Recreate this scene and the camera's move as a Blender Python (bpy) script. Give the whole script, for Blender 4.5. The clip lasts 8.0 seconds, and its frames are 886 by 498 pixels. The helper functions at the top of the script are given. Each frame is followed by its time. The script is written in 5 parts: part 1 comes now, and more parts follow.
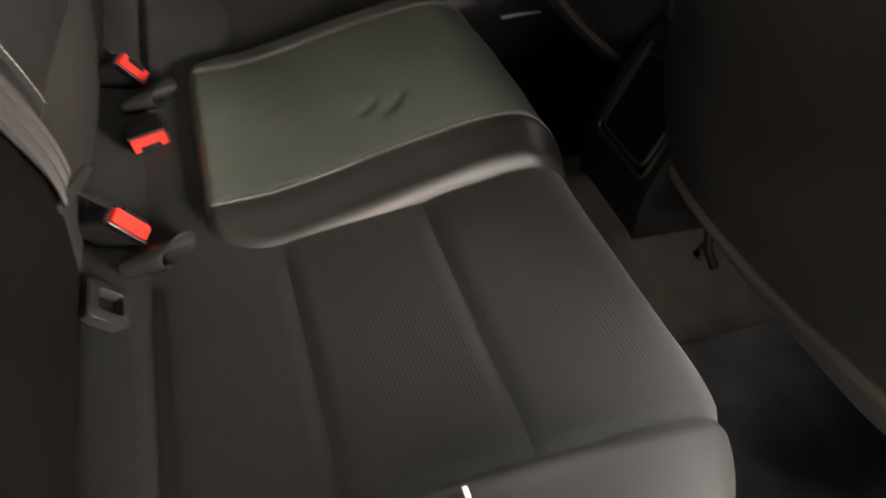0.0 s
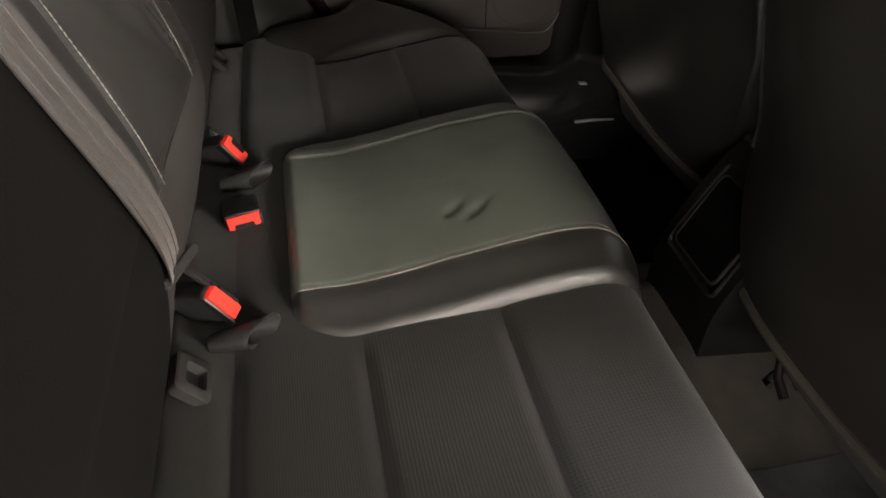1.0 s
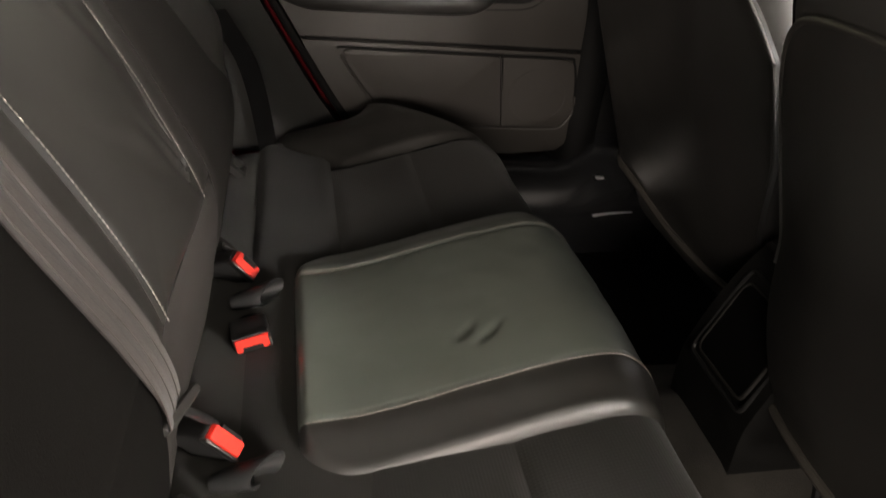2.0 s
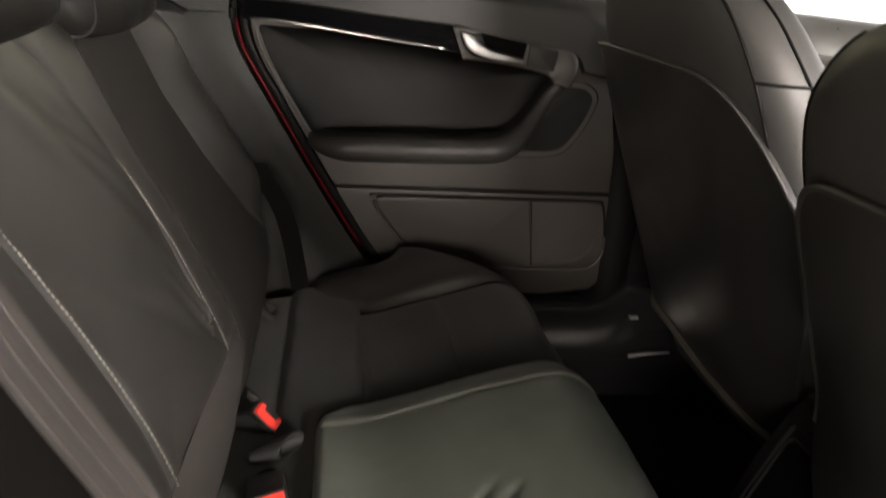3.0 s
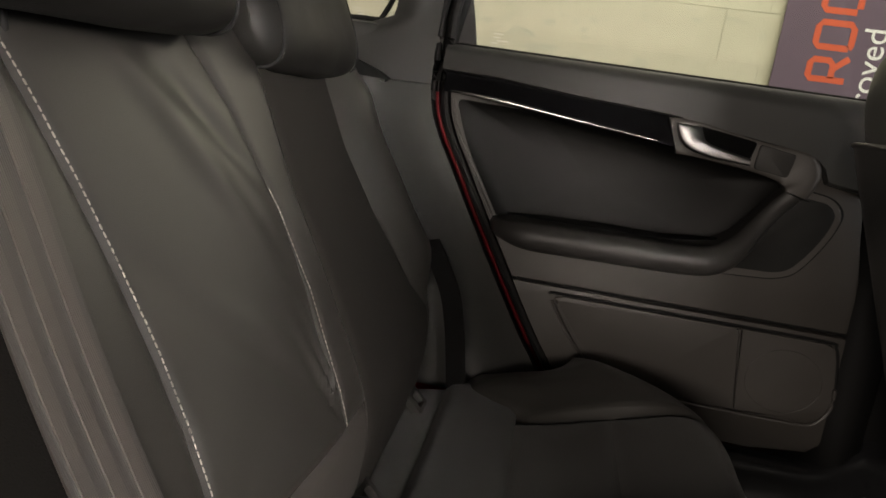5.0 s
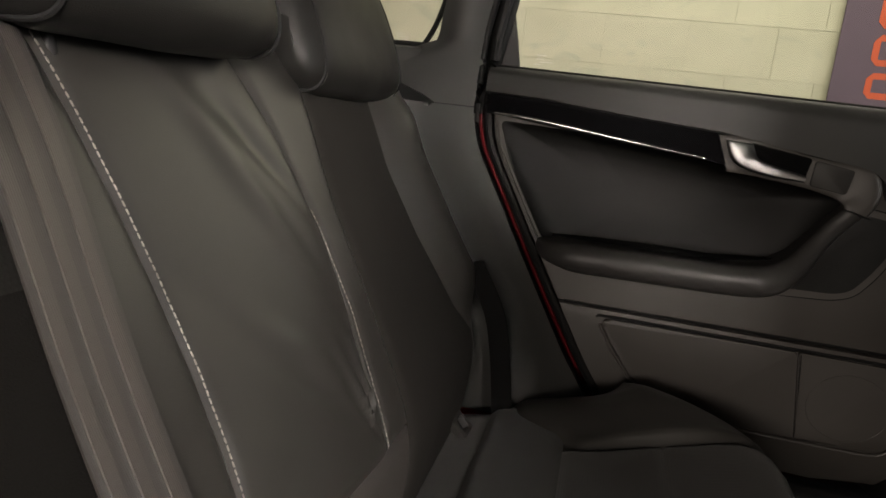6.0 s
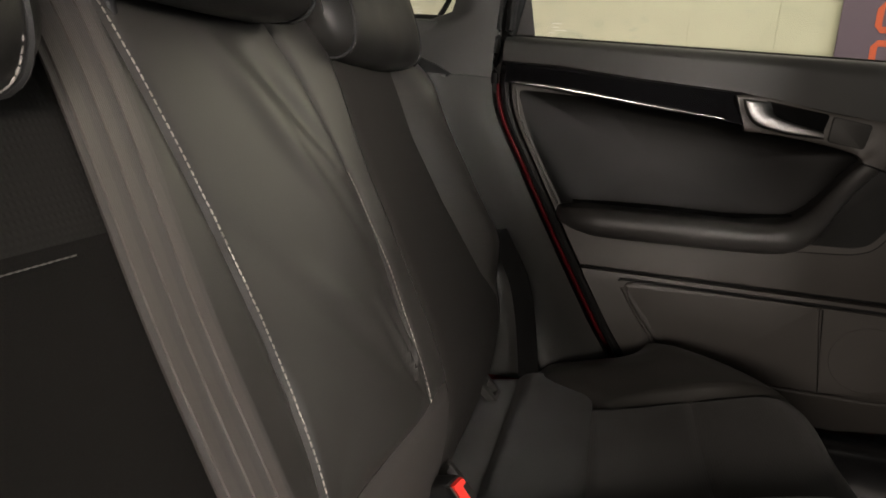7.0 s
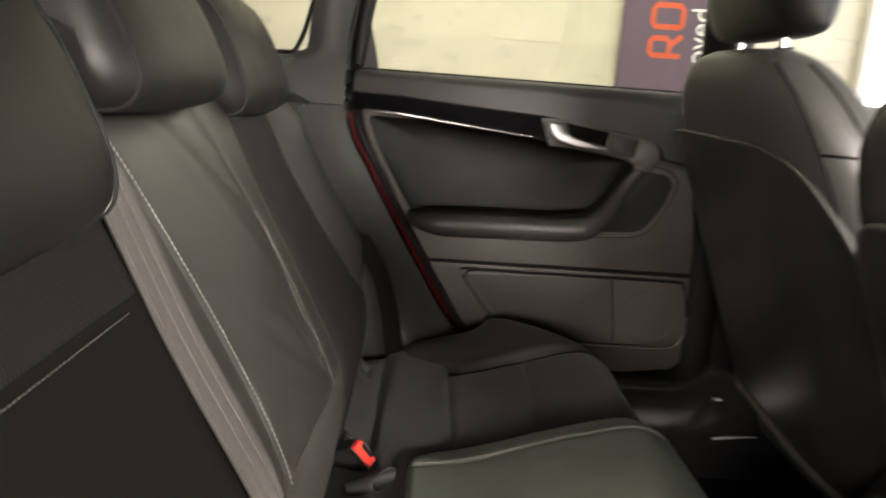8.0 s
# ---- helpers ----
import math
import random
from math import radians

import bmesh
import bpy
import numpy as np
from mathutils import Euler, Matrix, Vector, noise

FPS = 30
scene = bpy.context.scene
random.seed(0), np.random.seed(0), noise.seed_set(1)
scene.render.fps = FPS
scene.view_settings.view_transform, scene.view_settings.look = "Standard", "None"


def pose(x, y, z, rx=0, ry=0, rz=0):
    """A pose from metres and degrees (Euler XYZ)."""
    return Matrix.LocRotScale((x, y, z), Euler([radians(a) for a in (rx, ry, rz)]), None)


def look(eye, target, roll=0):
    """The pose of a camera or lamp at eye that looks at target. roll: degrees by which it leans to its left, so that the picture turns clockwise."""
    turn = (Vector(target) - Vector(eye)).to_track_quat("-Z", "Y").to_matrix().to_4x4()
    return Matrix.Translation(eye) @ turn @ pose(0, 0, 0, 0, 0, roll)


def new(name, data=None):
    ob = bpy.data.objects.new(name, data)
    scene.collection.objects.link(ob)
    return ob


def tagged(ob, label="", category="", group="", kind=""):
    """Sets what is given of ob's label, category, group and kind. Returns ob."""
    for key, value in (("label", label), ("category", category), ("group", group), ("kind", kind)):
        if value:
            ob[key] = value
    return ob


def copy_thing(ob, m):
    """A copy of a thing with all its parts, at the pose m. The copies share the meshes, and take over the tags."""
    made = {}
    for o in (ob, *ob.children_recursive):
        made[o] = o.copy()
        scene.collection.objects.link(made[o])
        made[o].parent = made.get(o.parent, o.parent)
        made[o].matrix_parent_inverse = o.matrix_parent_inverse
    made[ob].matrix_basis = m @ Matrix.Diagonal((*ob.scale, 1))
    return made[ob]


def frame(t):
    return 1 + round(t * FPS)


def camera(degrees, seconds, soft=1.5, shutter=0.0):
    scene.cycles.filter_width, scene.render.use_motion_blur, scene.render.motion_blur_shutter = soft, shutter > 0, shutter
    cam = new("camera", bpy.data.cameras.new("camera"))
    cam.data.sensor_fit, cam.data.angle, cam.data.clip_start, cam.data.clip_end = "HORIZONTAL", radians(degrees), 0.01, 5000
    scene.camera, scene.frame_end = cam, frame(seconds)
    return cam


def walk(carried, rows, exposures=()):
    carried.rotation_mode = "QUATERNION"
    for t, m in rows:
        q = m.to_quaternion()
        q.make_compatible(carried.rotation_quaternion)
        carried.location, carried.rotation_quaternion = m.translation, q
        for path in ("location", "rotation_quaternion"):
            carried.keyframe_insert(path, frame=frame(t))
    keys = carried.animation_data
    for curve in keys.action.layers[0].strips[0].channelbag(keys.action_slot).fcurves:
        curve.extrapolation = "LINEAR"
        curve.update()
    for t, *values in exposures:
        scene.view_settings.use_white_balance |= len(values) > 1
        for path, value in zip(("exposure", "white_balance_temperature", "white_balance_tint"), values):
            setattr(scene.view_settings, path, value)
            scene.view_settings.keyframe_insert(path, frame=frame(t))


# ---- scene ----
cam = camera(64.5, 8.0, 1.5, 0.5)
PATH = [
    (0, (0.106, -0.699, 0.746), (0.683, 0.655, -0.608), 6.9),
    (0.5, (0.077, -0.696, 0.766), (0.589, 0.778, -0.486), 8.6),
    (1, (0.068, -0.686, 0.773), (0.551, 0.84, -0.426), 9.0),
    (1.5, (0.077, -0.654, 0.789), (0.538, 0.933, -0.337), 8.6),
    (1.7, (0.08, -0.639, 0.797), (0.531, 0.97, -0.302), 8.0),
    (2.8, (0.108, -0.638, 0.843), (0.431, 1.159, 0.024), 4.1),
    (3, (0.113, -0.627, 0.843), (0.414, 1.205, 0.101), 4.3),
    (3.2, (0.12, -0.606, 0.834), (0.415, 1.248, 0.146), 5.0),
    (3.5, (0.13, -0.579, 0.803), (0.372, 1.283, 0.115), 6.3),
    (4, (0.16, -0.523, 0.752), (0.212, 1.356, 0.069), 8.3),
    (4.2, (0.157, -0.522, 0.737), (0.026, 1.396, 0.186), 6.8),
    (4.5, (0.134, -0.517, 0.779), (-0.057, 1.398, 0.232), 8.0),
    (4.7, (0.140, -0.511, 0.768), (-0.081, 1.409, 0.254), 8.0),
    (5.8, (0.160, -0.496, 0.746), (-0.239, 1.421, 0.339), 6.7),
    (6, (0.158, -0.496, 0.746), (-0.262, 1.418, 0.341), 6.4),
    (6.5, (0.144, -0.512, 0.734), (-0.3, 1.394, 0.319), 5.3),
    (7, (0.134, -0.526, 0.716), (-0.291, 1.379, 0.278), 4.4),
    (7.5, (0.117, -0.602, 0.737), (-0.127, 1.327, 0.266), 4.0),
    (8, (0.095, -0.739, 0.808), (0.153, 1.204, 0.338), 3.7),
]
EXPOSURES = [(0.0, 0.40), (1.5, 0.50), (3.0, 0.50), (3.5, 0.42), (4.0, 0.58), (4.5, 0.32), (6.0, 0.22), (7.0, 0.28), (7.5, 0.50), (8.0, 0.90)]
walk(cam, [(t, look(eye, target, roll)) for t, eye, target, roll in PATH], EXPOSURES)

# ---- light ----
world = bpy.data.worlds.new("showroom_air")
world.use_nodes = True
scene.world = world
world.node_tree.nodes["Background"].inputs[0].default_value = (1.0, 0.95, 0.9, 1)
world.node_tree.nodes["Background"].inputs[1].default_value = 0.003


def area_lamp(name, eye, target, sx, sy, watts, colour, spread=180):
    data = bpy.data.lights.new(name, "AREA")
    data.shape, data.size, data.size_y, data.energy, data.color = "RECTANGLE", sx, sy, watts, colour
    data.spread = radians(spread)
    ob = new(name, data)
    ob.matrix_world = look(eye, target)
    return ob


area_lamp("ceiling_lamp_far", (0.9, 2.3, 2.55), (1.0, 3.9, 1.1), 3.0, 0.6, 33, (1.0, 0.94, 0.72))
# Unseen fill from the far side, added to brighten belt and backrest.
area_lamp("far_fill", (1.45, 3.55, 2.25), (0.1, -0.2, 0.5), 2.6, 0.35, 7, (1.0, 0.89, 0.76))
# Unseen fill ahead of the car, added for light through the windscreen.
area_lamp("windscreen_fill", (5.30, -0.3, 1.45), (0.0, -0.3, 1.0), 7.0, 2.3, 165, (1.0, 0.97, 0.94))
# Unseen low fill on the near side, added to light the far door.
area_lamp("near_fill", (-0.36, -3.85, 1.05), (0.35, 0.3, 0.45), 3.4, 0.6, 112, (1.0, 0.87, 0.76))
# Unseen fill from above, added to brighten the bench cushions.
area_lamp("row_fill", (1.10, -1.95, 2.68), (0.25, 0.0, 0.35), 1.8, 0.4, 18, (1.0, 0.93, 0.82))
# Unseen narrow fill, added to brighten the middle seat and backrest.
area_lamp("front_fill", (2.25, -3.6, 1.50), (0.12, 0.12, 0.48), 1.4, 0.5, 17, (1.0, 0.90, 0.82), 42)
area_lamp("ceiling_lamp_near", (1.08, -1.35, 2.70), (0.92, -0.66, 0.0), 0.8, 0.4, 20, (0.97, 0.97, 1.0), 28)

# ---- materials ----


def material(name, colour, rough=0.5, metal=0.0, grain=0.0, grain_scale=400.0, vary=0.15, vary_scale=9.0, kind="noise", sheen=0.0, coat=0.0, spec=0.5, axes="YZ"):
    m = bpy.data.materials.new(name)
    m.use_nodes = True
    nt = m.node_tree
    b = nt.nodes["Principled BSDF"]
    b.inputs["Roughness"].default_value = rough
    b.inputs["Metallic"].default_value = metal
    b.inputs["Specular IOR Level"].default_value = spec
    b.inputs["Coat Weight"].default_value = coat
    b.inputs["Coat Roughness"].default_value = 0.28 if rough > 0.2 else 0.03
    b.inputs["Sheen Weight"].default_value = sheen
    b.inputs["Sheen Roughness"].default_value = 0.45
    co = nt.nodes.new("ShaderNodeTexCoord")
    big = nt.nodes.new("ShaderNodeTexNoise")
    big.inputs["Scale"].default_value = vary_scale
    big.inputs["Detail"].default_value = 5
    nt.links.new(co.outputs["Object"], big.inputs["Vector"])
    ramp = nt.nodes.new("ShaderNodeMapRange")
    ramp.inputs["From Min"].default_value, ramp.inputs["From Max"].default_value = 0.3, 0.7
    ramp.inputs["To Min"].default_value, ramp.inputs["To Max"].default_value = 1 - vary, 1 + vary
    nt.links.new(big.outputs["Fac"], ramp.inputs["Value"])
    mul = nt.nodes.new("ShaderNodeVectorMath")
    mul.operation = "SCALE"
    mul.inputs[0].default_value = colour
    nt.links.new(ramp.outputs[0], mul.inputs["Scale"])
    nt.links.new(mul.outputs[0], b.inputs["Base Color"])
    rr = nt.nodes.new("ShaderNodeMapRange")
    rr.inputs["From Min"].default_value, rr.inputs["From Max"].default_value = 0.3, 0.7
    rr.inputs["To Min"].default_value, rr.inputs["To Max"].default_value = max(0.02, rough - 0.05), min(1, rough + 0.07)
    nt.links.new(big.outputs["Fac"], rr.inputs["Value"])
    nt.links.new(rr.outputs[0], b.inputs["Roughness"])
    if grain:
        bump = nt.nodes.new("ShaderNodeBump")
        bump.inputs["Strength"].default_value = grain
        bump.inputs["Distance"].default_value = 0.001
        if kind == "pebble":
            tex = nt.nodes.new("ShaderNodeTexVoronoi")
            tex.feature = "DISTANCE_TO_EDGE"
            tex.inputs["Scale"].default_value = grain_scale
            out = tex.outputs["Distance"]
            nt.links.new(co.outputs["Object"], tex.inputs["Vector"])
        elif kind in ("rib", "waffle"):
            outs = []
            sep = nt.nodes.new("ShaderNodeSeparateXYZ")
            nt.links.new(co.outputs["Object"], sep.inputs[0])
            for k, axis in enumerate(axes[0] if kind == "rib" else axes):
                times = nt.nodes.new("ShaderNodeMath")
                times.operation = "MULTIPLY_ADD"
                times.inputs[1].default_value = 6283.2 / grain_scale
                wob = nt.nodes.new("ShaderNodeMath")
                wob.operation = "MULTIPLY"
                wob.inputs[1].default_value = 2.5
                nt.links.new(big.outputs["Fac"], wob.inputs[0])
                nt.links.new(sep.outputs[axis], times.inputs[0])
                nt.links.new(wob.outputs[0], times.inputs[2])
                sine = nt.nodes.new("ShaderNodeMath")
                sine.operation = "SINE"
                nt.links.new(times.outputs[0], sine.inputs[0])
                half = nt.nodes.new("ShaderNodeMath")
                half.operation = "MULTIPLY_ADD"
                half.inputs[1].default_value, half.inputs[2].default_value = 0.5, 0.5
                nt.links.new(sine.outputs[0], half.inputs[0])
                outs.append(half.outputs[0])
            out = outs[0]
            if len(outs) > 1:
                mix = nt.nodes.new("ShaderNodeMath")
                mix.operation = "MULTIPLY"
                nt.links.new(outs[0], mix.inputs[0])
                nt.links.new(outs[1], mix.inputs[1])
                out = mix.outputs[0]
            shade = nt.nodes.new("ShaderNodeMapRange")
            shade.inputs["To Min"].default_value, shade.inputs["To Max"].default_value = 1 - 0.22 * grain, 1 + 0.14 * grain
            nt.links.new(out, shade.inputs["Value"])
            mul2 = nt.nodes.new("ShaderNodeVectorMath")
            mul2.operation = "SCALE"
            nt.links.new(mul.outputs[0], mul2.inputs[0])
            nt.links.new(shade.outputs[0], mul2.inputs["Scale"])
            nt.links.new(mul2.outputs[0], b.inputs["Base Color"])
        else:
            tex = nt.nodes.new("ShaderNodeTexNoise")
            tex.inputs["Scale"].default_value = grain_scale
            tex.inputs["Detail"].default_value = 3
            out = tex.outputs["Fac"]
            nt.links.new(co.outputs["Object"], tex.inputs["Vector"])
        nt.links.new(out, bump.inputs["Height"])
        nt.links.new(bump.outputs["Normal"], b.inputs["Normal"])
    return m


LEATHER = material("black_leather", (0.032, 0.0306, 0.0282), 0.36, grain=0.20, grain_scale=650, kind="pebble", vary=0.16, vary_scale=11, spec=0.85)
# Worn black leather, coloured paler for the window's sheen on it.
LEATHER_WORN_LIT = material("worn_lit_black_leather", (0.145, 0.161, 0.139), 0.34, grain=0.14, grain_scale=600, kind="pebble", vary=0.14, vary_scale=9, spec=1.0, coat=0.7)
TEXTILE = material("ribbed_textile", (0.014, 0.0128, 0.0102), 0.80, grain=0.15, grain_scale=3.3, kind="rib", sheen=0.25, spec=0.2, axes="X")
TEXTILE_GRID = material("ribbed_grid_textile", (0.015, 0.0138, 0.0112), 0.80, grain=0.20, grain_scale=3.6, kind="waffle", sheen=0.25, spec=0.25, axes="YX")
FABRIC = material("smooth_textile", (0.026, 0.0245, 0.021), 0.85, grain=0.4, grain_scale=900, sheen=0.2, spec=0.2)
FABRIC_RIB = material("fine_ribbed_textile", (0.0135, 0.0124, 0.0098), 0.85, grain=0.08, grain_scale=2.4, kind="rib", sheen=0.2, spec=0.2, axes="X")
DARKCLOTH = material("dark_textile", (0.018, 0.0168, 0.0155), 0.9, grain=0.4, grain_scale=800, spec=0.1)
LEATHER_DARK = material("smooth_black_leather", (0.006, 0.0058, 0.0054), 0.50, grain=0.12, grain_scale=650, kind="pebble", vary=0.12, vary_scale=14, spec=0.13)
HEAD_LEATHER = material("headrest_leather", (0.015, 0.0145, 0.0135), 0.42, grain=0.18, grain_scale=650, kind="pebble", vary=0.10, vary_scale=14, spec=0.28)
SEAT_LEATHER = material("front_seat_leather", (0.075, 0.0735, 0.070), 0.46, grain=0.16, grain_scale=650, kind="pebble", vary=0.10, vary_scale=12, spec=0.7)
PILLAR_PLASTIC = material("pillar_plastic", (0.036, 0.036, 0.0335), 0.48, grain=0.2, grain_scale=800, vary=0.05, spec=0.35)
# Side textile darkened for the shade on the near backrest.
NEARCLOTH_SHADED = material("shaded_side_textile", (0.0070, 0.0066, 0.0060), 0.9, grain=0.4, grain_scale=800, spec=0.1)
SEATBACK = material("seat_shell_vinyl", (0.034, 0.0325, 0.031), 0.34, grain=0.12, grain_scale=700, vary=0.12, vary_scale=10, spec=1.0)
BOLSTER = material("bolster_leather", (0.044, 0.0415, 0.038), 0.38, grain=0.2, grain_scale=650, kind="pebble", vary=0.12, vary_scale=11, spec=0.85)
# Blacker than the other trim: shade beside the door put into the colour.
SHADOW_TRIM = material("shaded_side_trim", (0.006, 0.006, 0.006), 0.6, grain=0.2, grain_scale=700, spec=0.2)
SIDECLOTH = material("side_textile", (0.021, 0.0195, 0.0175), 0.80, grain=0.4, grain_scale=900, spec=0.2)
PIPING = material("grey_piping", (0.055, 0.052, 0.048), 0.42, vary=0.05)
CARPET_BLUE = material("blue_grey_mat", (0.115, 0.119, 0.130), 0.95, grain=1.0, grain_scale=420, vary=0.35, vary_scale=12, sheen=0.3, spec=0.1)
LOWCLOTH = material("lower_textile", (0.038, 0.035, 0.032), 0.8, grain=0.4, grain_scale=900, spec=0.3)
WAFFLE_DARK = material("dark_waffle_textile", (0.011, 0.0105, 0.0095), 0.9, grain=0.35, grain_scale=4.2, kind="waffle", spec=0.2)
PLASTIC = material("soft_trim_plastic", (0.056, 0.051, 0.046), 0.42, grain=0.25, grain_scale=700, kind="pebble", vary=0.06)
PLASTIC_DARK = material("dark_plastic", (0.018, 0.018, 0.018), 0.45, grain=0.15, grain_scale=700, vary=0.08, spec=0.3)
GLOSS = material("gloss_black_trim", (0.004, 0.004, 0.0045), 0.06, vary=0.0, spec=0.22)
CHROME = material("polished_chrome", (0.72, 0.70, 0.68), 0.14, metal=1.0, vary=0.03)
SATIN = material("satin_metal", (0.17, 0.167, 0.163), 0.33, metal=1.0, grain=0.05, grain_scale=900, vary=0.05)
RED = material("red_button_plastic", (0.85, 0.035, 0.020), 0.42, vary=0.06, vary_scale=40)
PAINT = material("red_car_paint", (0.095, 0.003, 0.006), 0.5, vary=0.05, spec=0.15)
BELT = material("seat_belt_webbing", (0.022, 0.0185, 0.0160), 0.40, spec=1.0, grain=0.16, grain_scale=1.6, kind="rib", sheen=0.3)
BELT_BLACK = material("black_belt_webbing", (0.006, 0.006, 0.006), 0.9, grain=0.2, grain_scale=700, spec=0.1)
THREAD = material("pale_thread", (0.30, 0.28, 0.25), 0.7, grain=0.3, grain_scale=900)
THREAD_DARK = material("dark_thread", (0.10, 0.095, 0.085), 0.7)
CARPET = material("carpet", (0.068, 0.064, 0.056), 0.95, grain=1.0, grain_scale=500, vary=0.3, vary_scale=14, sheen=0.3, spec=0.1)
CARPET_EDGE = material("carpet_binding", (0.085, 0.078, 0.066), 0.9, grain=0.8, grain_scale=400)
MAT = material("black_mat", (0.010, 0.010, 0.010), 0.95, grain=1.0, grain_scale=450, vary=0.2, spec=0.1)
RUBBER = material("black_rubber", (0.008, 0.008, 0.008), 0.6, spec=0.2)
GREYPLASTIC_DARK = material("dark_bin_plastic", (0.009, 0.009, 0.0085), 0.5, spec=0.3, grain=0.1, vary=0.2, vary_scale=30)
# Black for sheets that stand for the shade inside hollows.
SHADE_BLACK = material("shade_black", (0.004, 0.004, 0.004), 0.95, spec=0.05)
GREYPLASTIC = material("grey_plastic", (0.028, 0.0268, 0.0245), 0.5, spec=0.3, grain=0.1)
ARM_LEATHER = material("armrest_leather", (0.033, 0.0315, 0.030), 0.42, grain=0.18, grain_scale=650, kind="pebble", vary=0.08, vary_scale=14, spec=0.45)
HEADLINER = material("black_headliner", (0.06, 0.06, 0.058), 0.95, grain=0.5, grain_scale=600)
MARBLE = material("cream_marble_tile", (0.585, 0.55, 0.445), 0.30, vary=0.09, vary_scale=2.2)


def add_veins(m, scale, colour):
    """Thin grey clouds through the stone, different on every tile."""
    nt = m.node_tree
    b = nt.nodes["Principled BSDF"]
    old = b.inputs["Base Color"].links[0].from_socket
    co, info = nt.nodes.new("ShaderNodeTexCoord"), nt.nodes.new("ShaderNodeObjectInfo")
    add = nt.nodes.new("ShaderNodeVectorMath")
    add.operation = "MULTIPLY_ADD"
    add.inputs[1].default_value = (1.0, 1.0, 2.4)
    comb = nt.nodes.new("ShaderNodeMath")
    comb.operation = "MULTIPLY"
    comb.inputs[1].default_value = 40.0
    nt.links.new(info.outputs["Random"], comb.inputs[0])
    nt.links.new(co.outputs["Object"], add.inputs[0])
    nt.links.new(comb.outputs[0], add.inputs[2])
    n = nt.nodes.new("ShaderNodeTexNoise")
    n.inputs["Scale"].default_value, n.inputs["Detail"].default_value, n.inputs["Distortion"].default_value = scale, 6, 1.2
    nt.links.new(add.outputs[0], n.inputs["Vector"])
    r = nt.nodes.new("ShaderNodeMapRange")
    r.inputs["From Min"].default_value, r.inputs["From Max"].default_value = 0.60, 0.74
    r.inputs["To Max"].default_value = 0.75
    nt.links.new(n.outputs["Fac"], r.inputs["Value"])
    mix = nt.nodes.new("ShaderNodeMix")
    mix.data_type = "RGBA"
    nt.links.new(r.outputs[0], mix.inputs["Factor"])
    nt.links.new(old, mix.inputs["A"])
    mix.inputs["B"].default_value = (*colour, 1)
    nt.links.new(mix.outputs["Result"], b.inputs["Base Color"])


add_veins(MARBLE, 3.2, (0.38, 0.38, 0.33))
GROUT = material("grout", (0.56, 0.53, 0.43), 0.9)
FLOORTILE = material("pale_floor_tile", (0.42, 0.405, 0.375), 0.25, vary=0.1, vary_scale=1.5)
WHITEWALL = material("white_paint", (0.80, 0.80, 0.78), 0.7, vary=0.04)
# Grey chosen for unseen surfaces so that less light bounces into the cabin.
BOUNCE_GREY = material("bounce_cut_grey", (0.20, 0.195, 0.185), 0.7, vary=0.06)
BANNER = material("purple_banner_cloth", (0.115, 0.075, 0.115), 0.6, grain=0.2, vary=0.05)
ORANGE = material("orange_print", (0.60, 0.095, 0.035), 0.6, vary=0.03)
WHITEPRINT = material("white_print", (0.80, 0.78, 0.80), 0.6, vary=0.02)
PRINT_GREY = material("glass_print", (0.60, 0.60, 0.54), 0.8, vary=0.0)


def glass_material():
    m = bpy.data.materials.new("window_glass")
    m.use_nodes = True
    nt = m.node_tree
    nt.nodes.remove(nt.nodes["Principled BSDF"])
    t = nt.nodes.new("ShaderNodeBsdfTransparent")
    t.inputs[0].default_value = (0.93, 0.95, 0.91, 1)
    g = nt.nodes.new("ShaderNodeBsdfGlossy")
    g.inputs["Roughness"].default_value = 0.02
    f = nt.nodes.new("ShaderNodeFresnel")
    f.inputs["IOR"].default_value = 1.45
    mix = nt.nodes.new("ShaderNodeMixShader")
    nt.links.new(f.outputs[0], mix.inputs[0])
    nt.links.new(t.outputs[0], mix.inputs[1])
    nt.links.new(g.outputs[0], mix.inputs[2])
    nt.links.new(mix.outputs[0], nt.nodes["Material Output"].inputs[0])
    return m


GLASS = glass_material()

# ---- mesh helpers ----


def part(name, bm, mat, parent=None, label="", smooth=True, sharp=40):
    bmesh.ops.recalc_face_normals(bm, faces=bm.faces[:])
    me = bpy.data.meshes.new(name)
    bm.to_mesh(me)
    bm.free()
    me.materials.append(mat)
    if smooth:
        me.shade_smooth()
        me.set_sharp_from_angle(angle=radians(sharp))
    ob = new(name, me)
    if parent is not None:
        ob.parent = parent
    if label:
        ob["label"] = label
    return ob


def thing(name, label, category, at=(0, 0, 0), group="", kind=""):
    ob = new(name)
    ob.empty_display_size = 0.05
    ob.location = at
    return tagged(ob, label, category, group, kind)


def under(ob, parent):
    """Keeps an already placed mesh where it is while it becomes a part of a thing."""
    ob.parent = parent
    ob.matrix_parent_inverse = Matrix.Translation(-Vector(parent.location))
    return ob


def inside(ob, parent):
    """The same for a part whose own parent is a mesh at the origin."""
    ob.parent = parent
    return ob


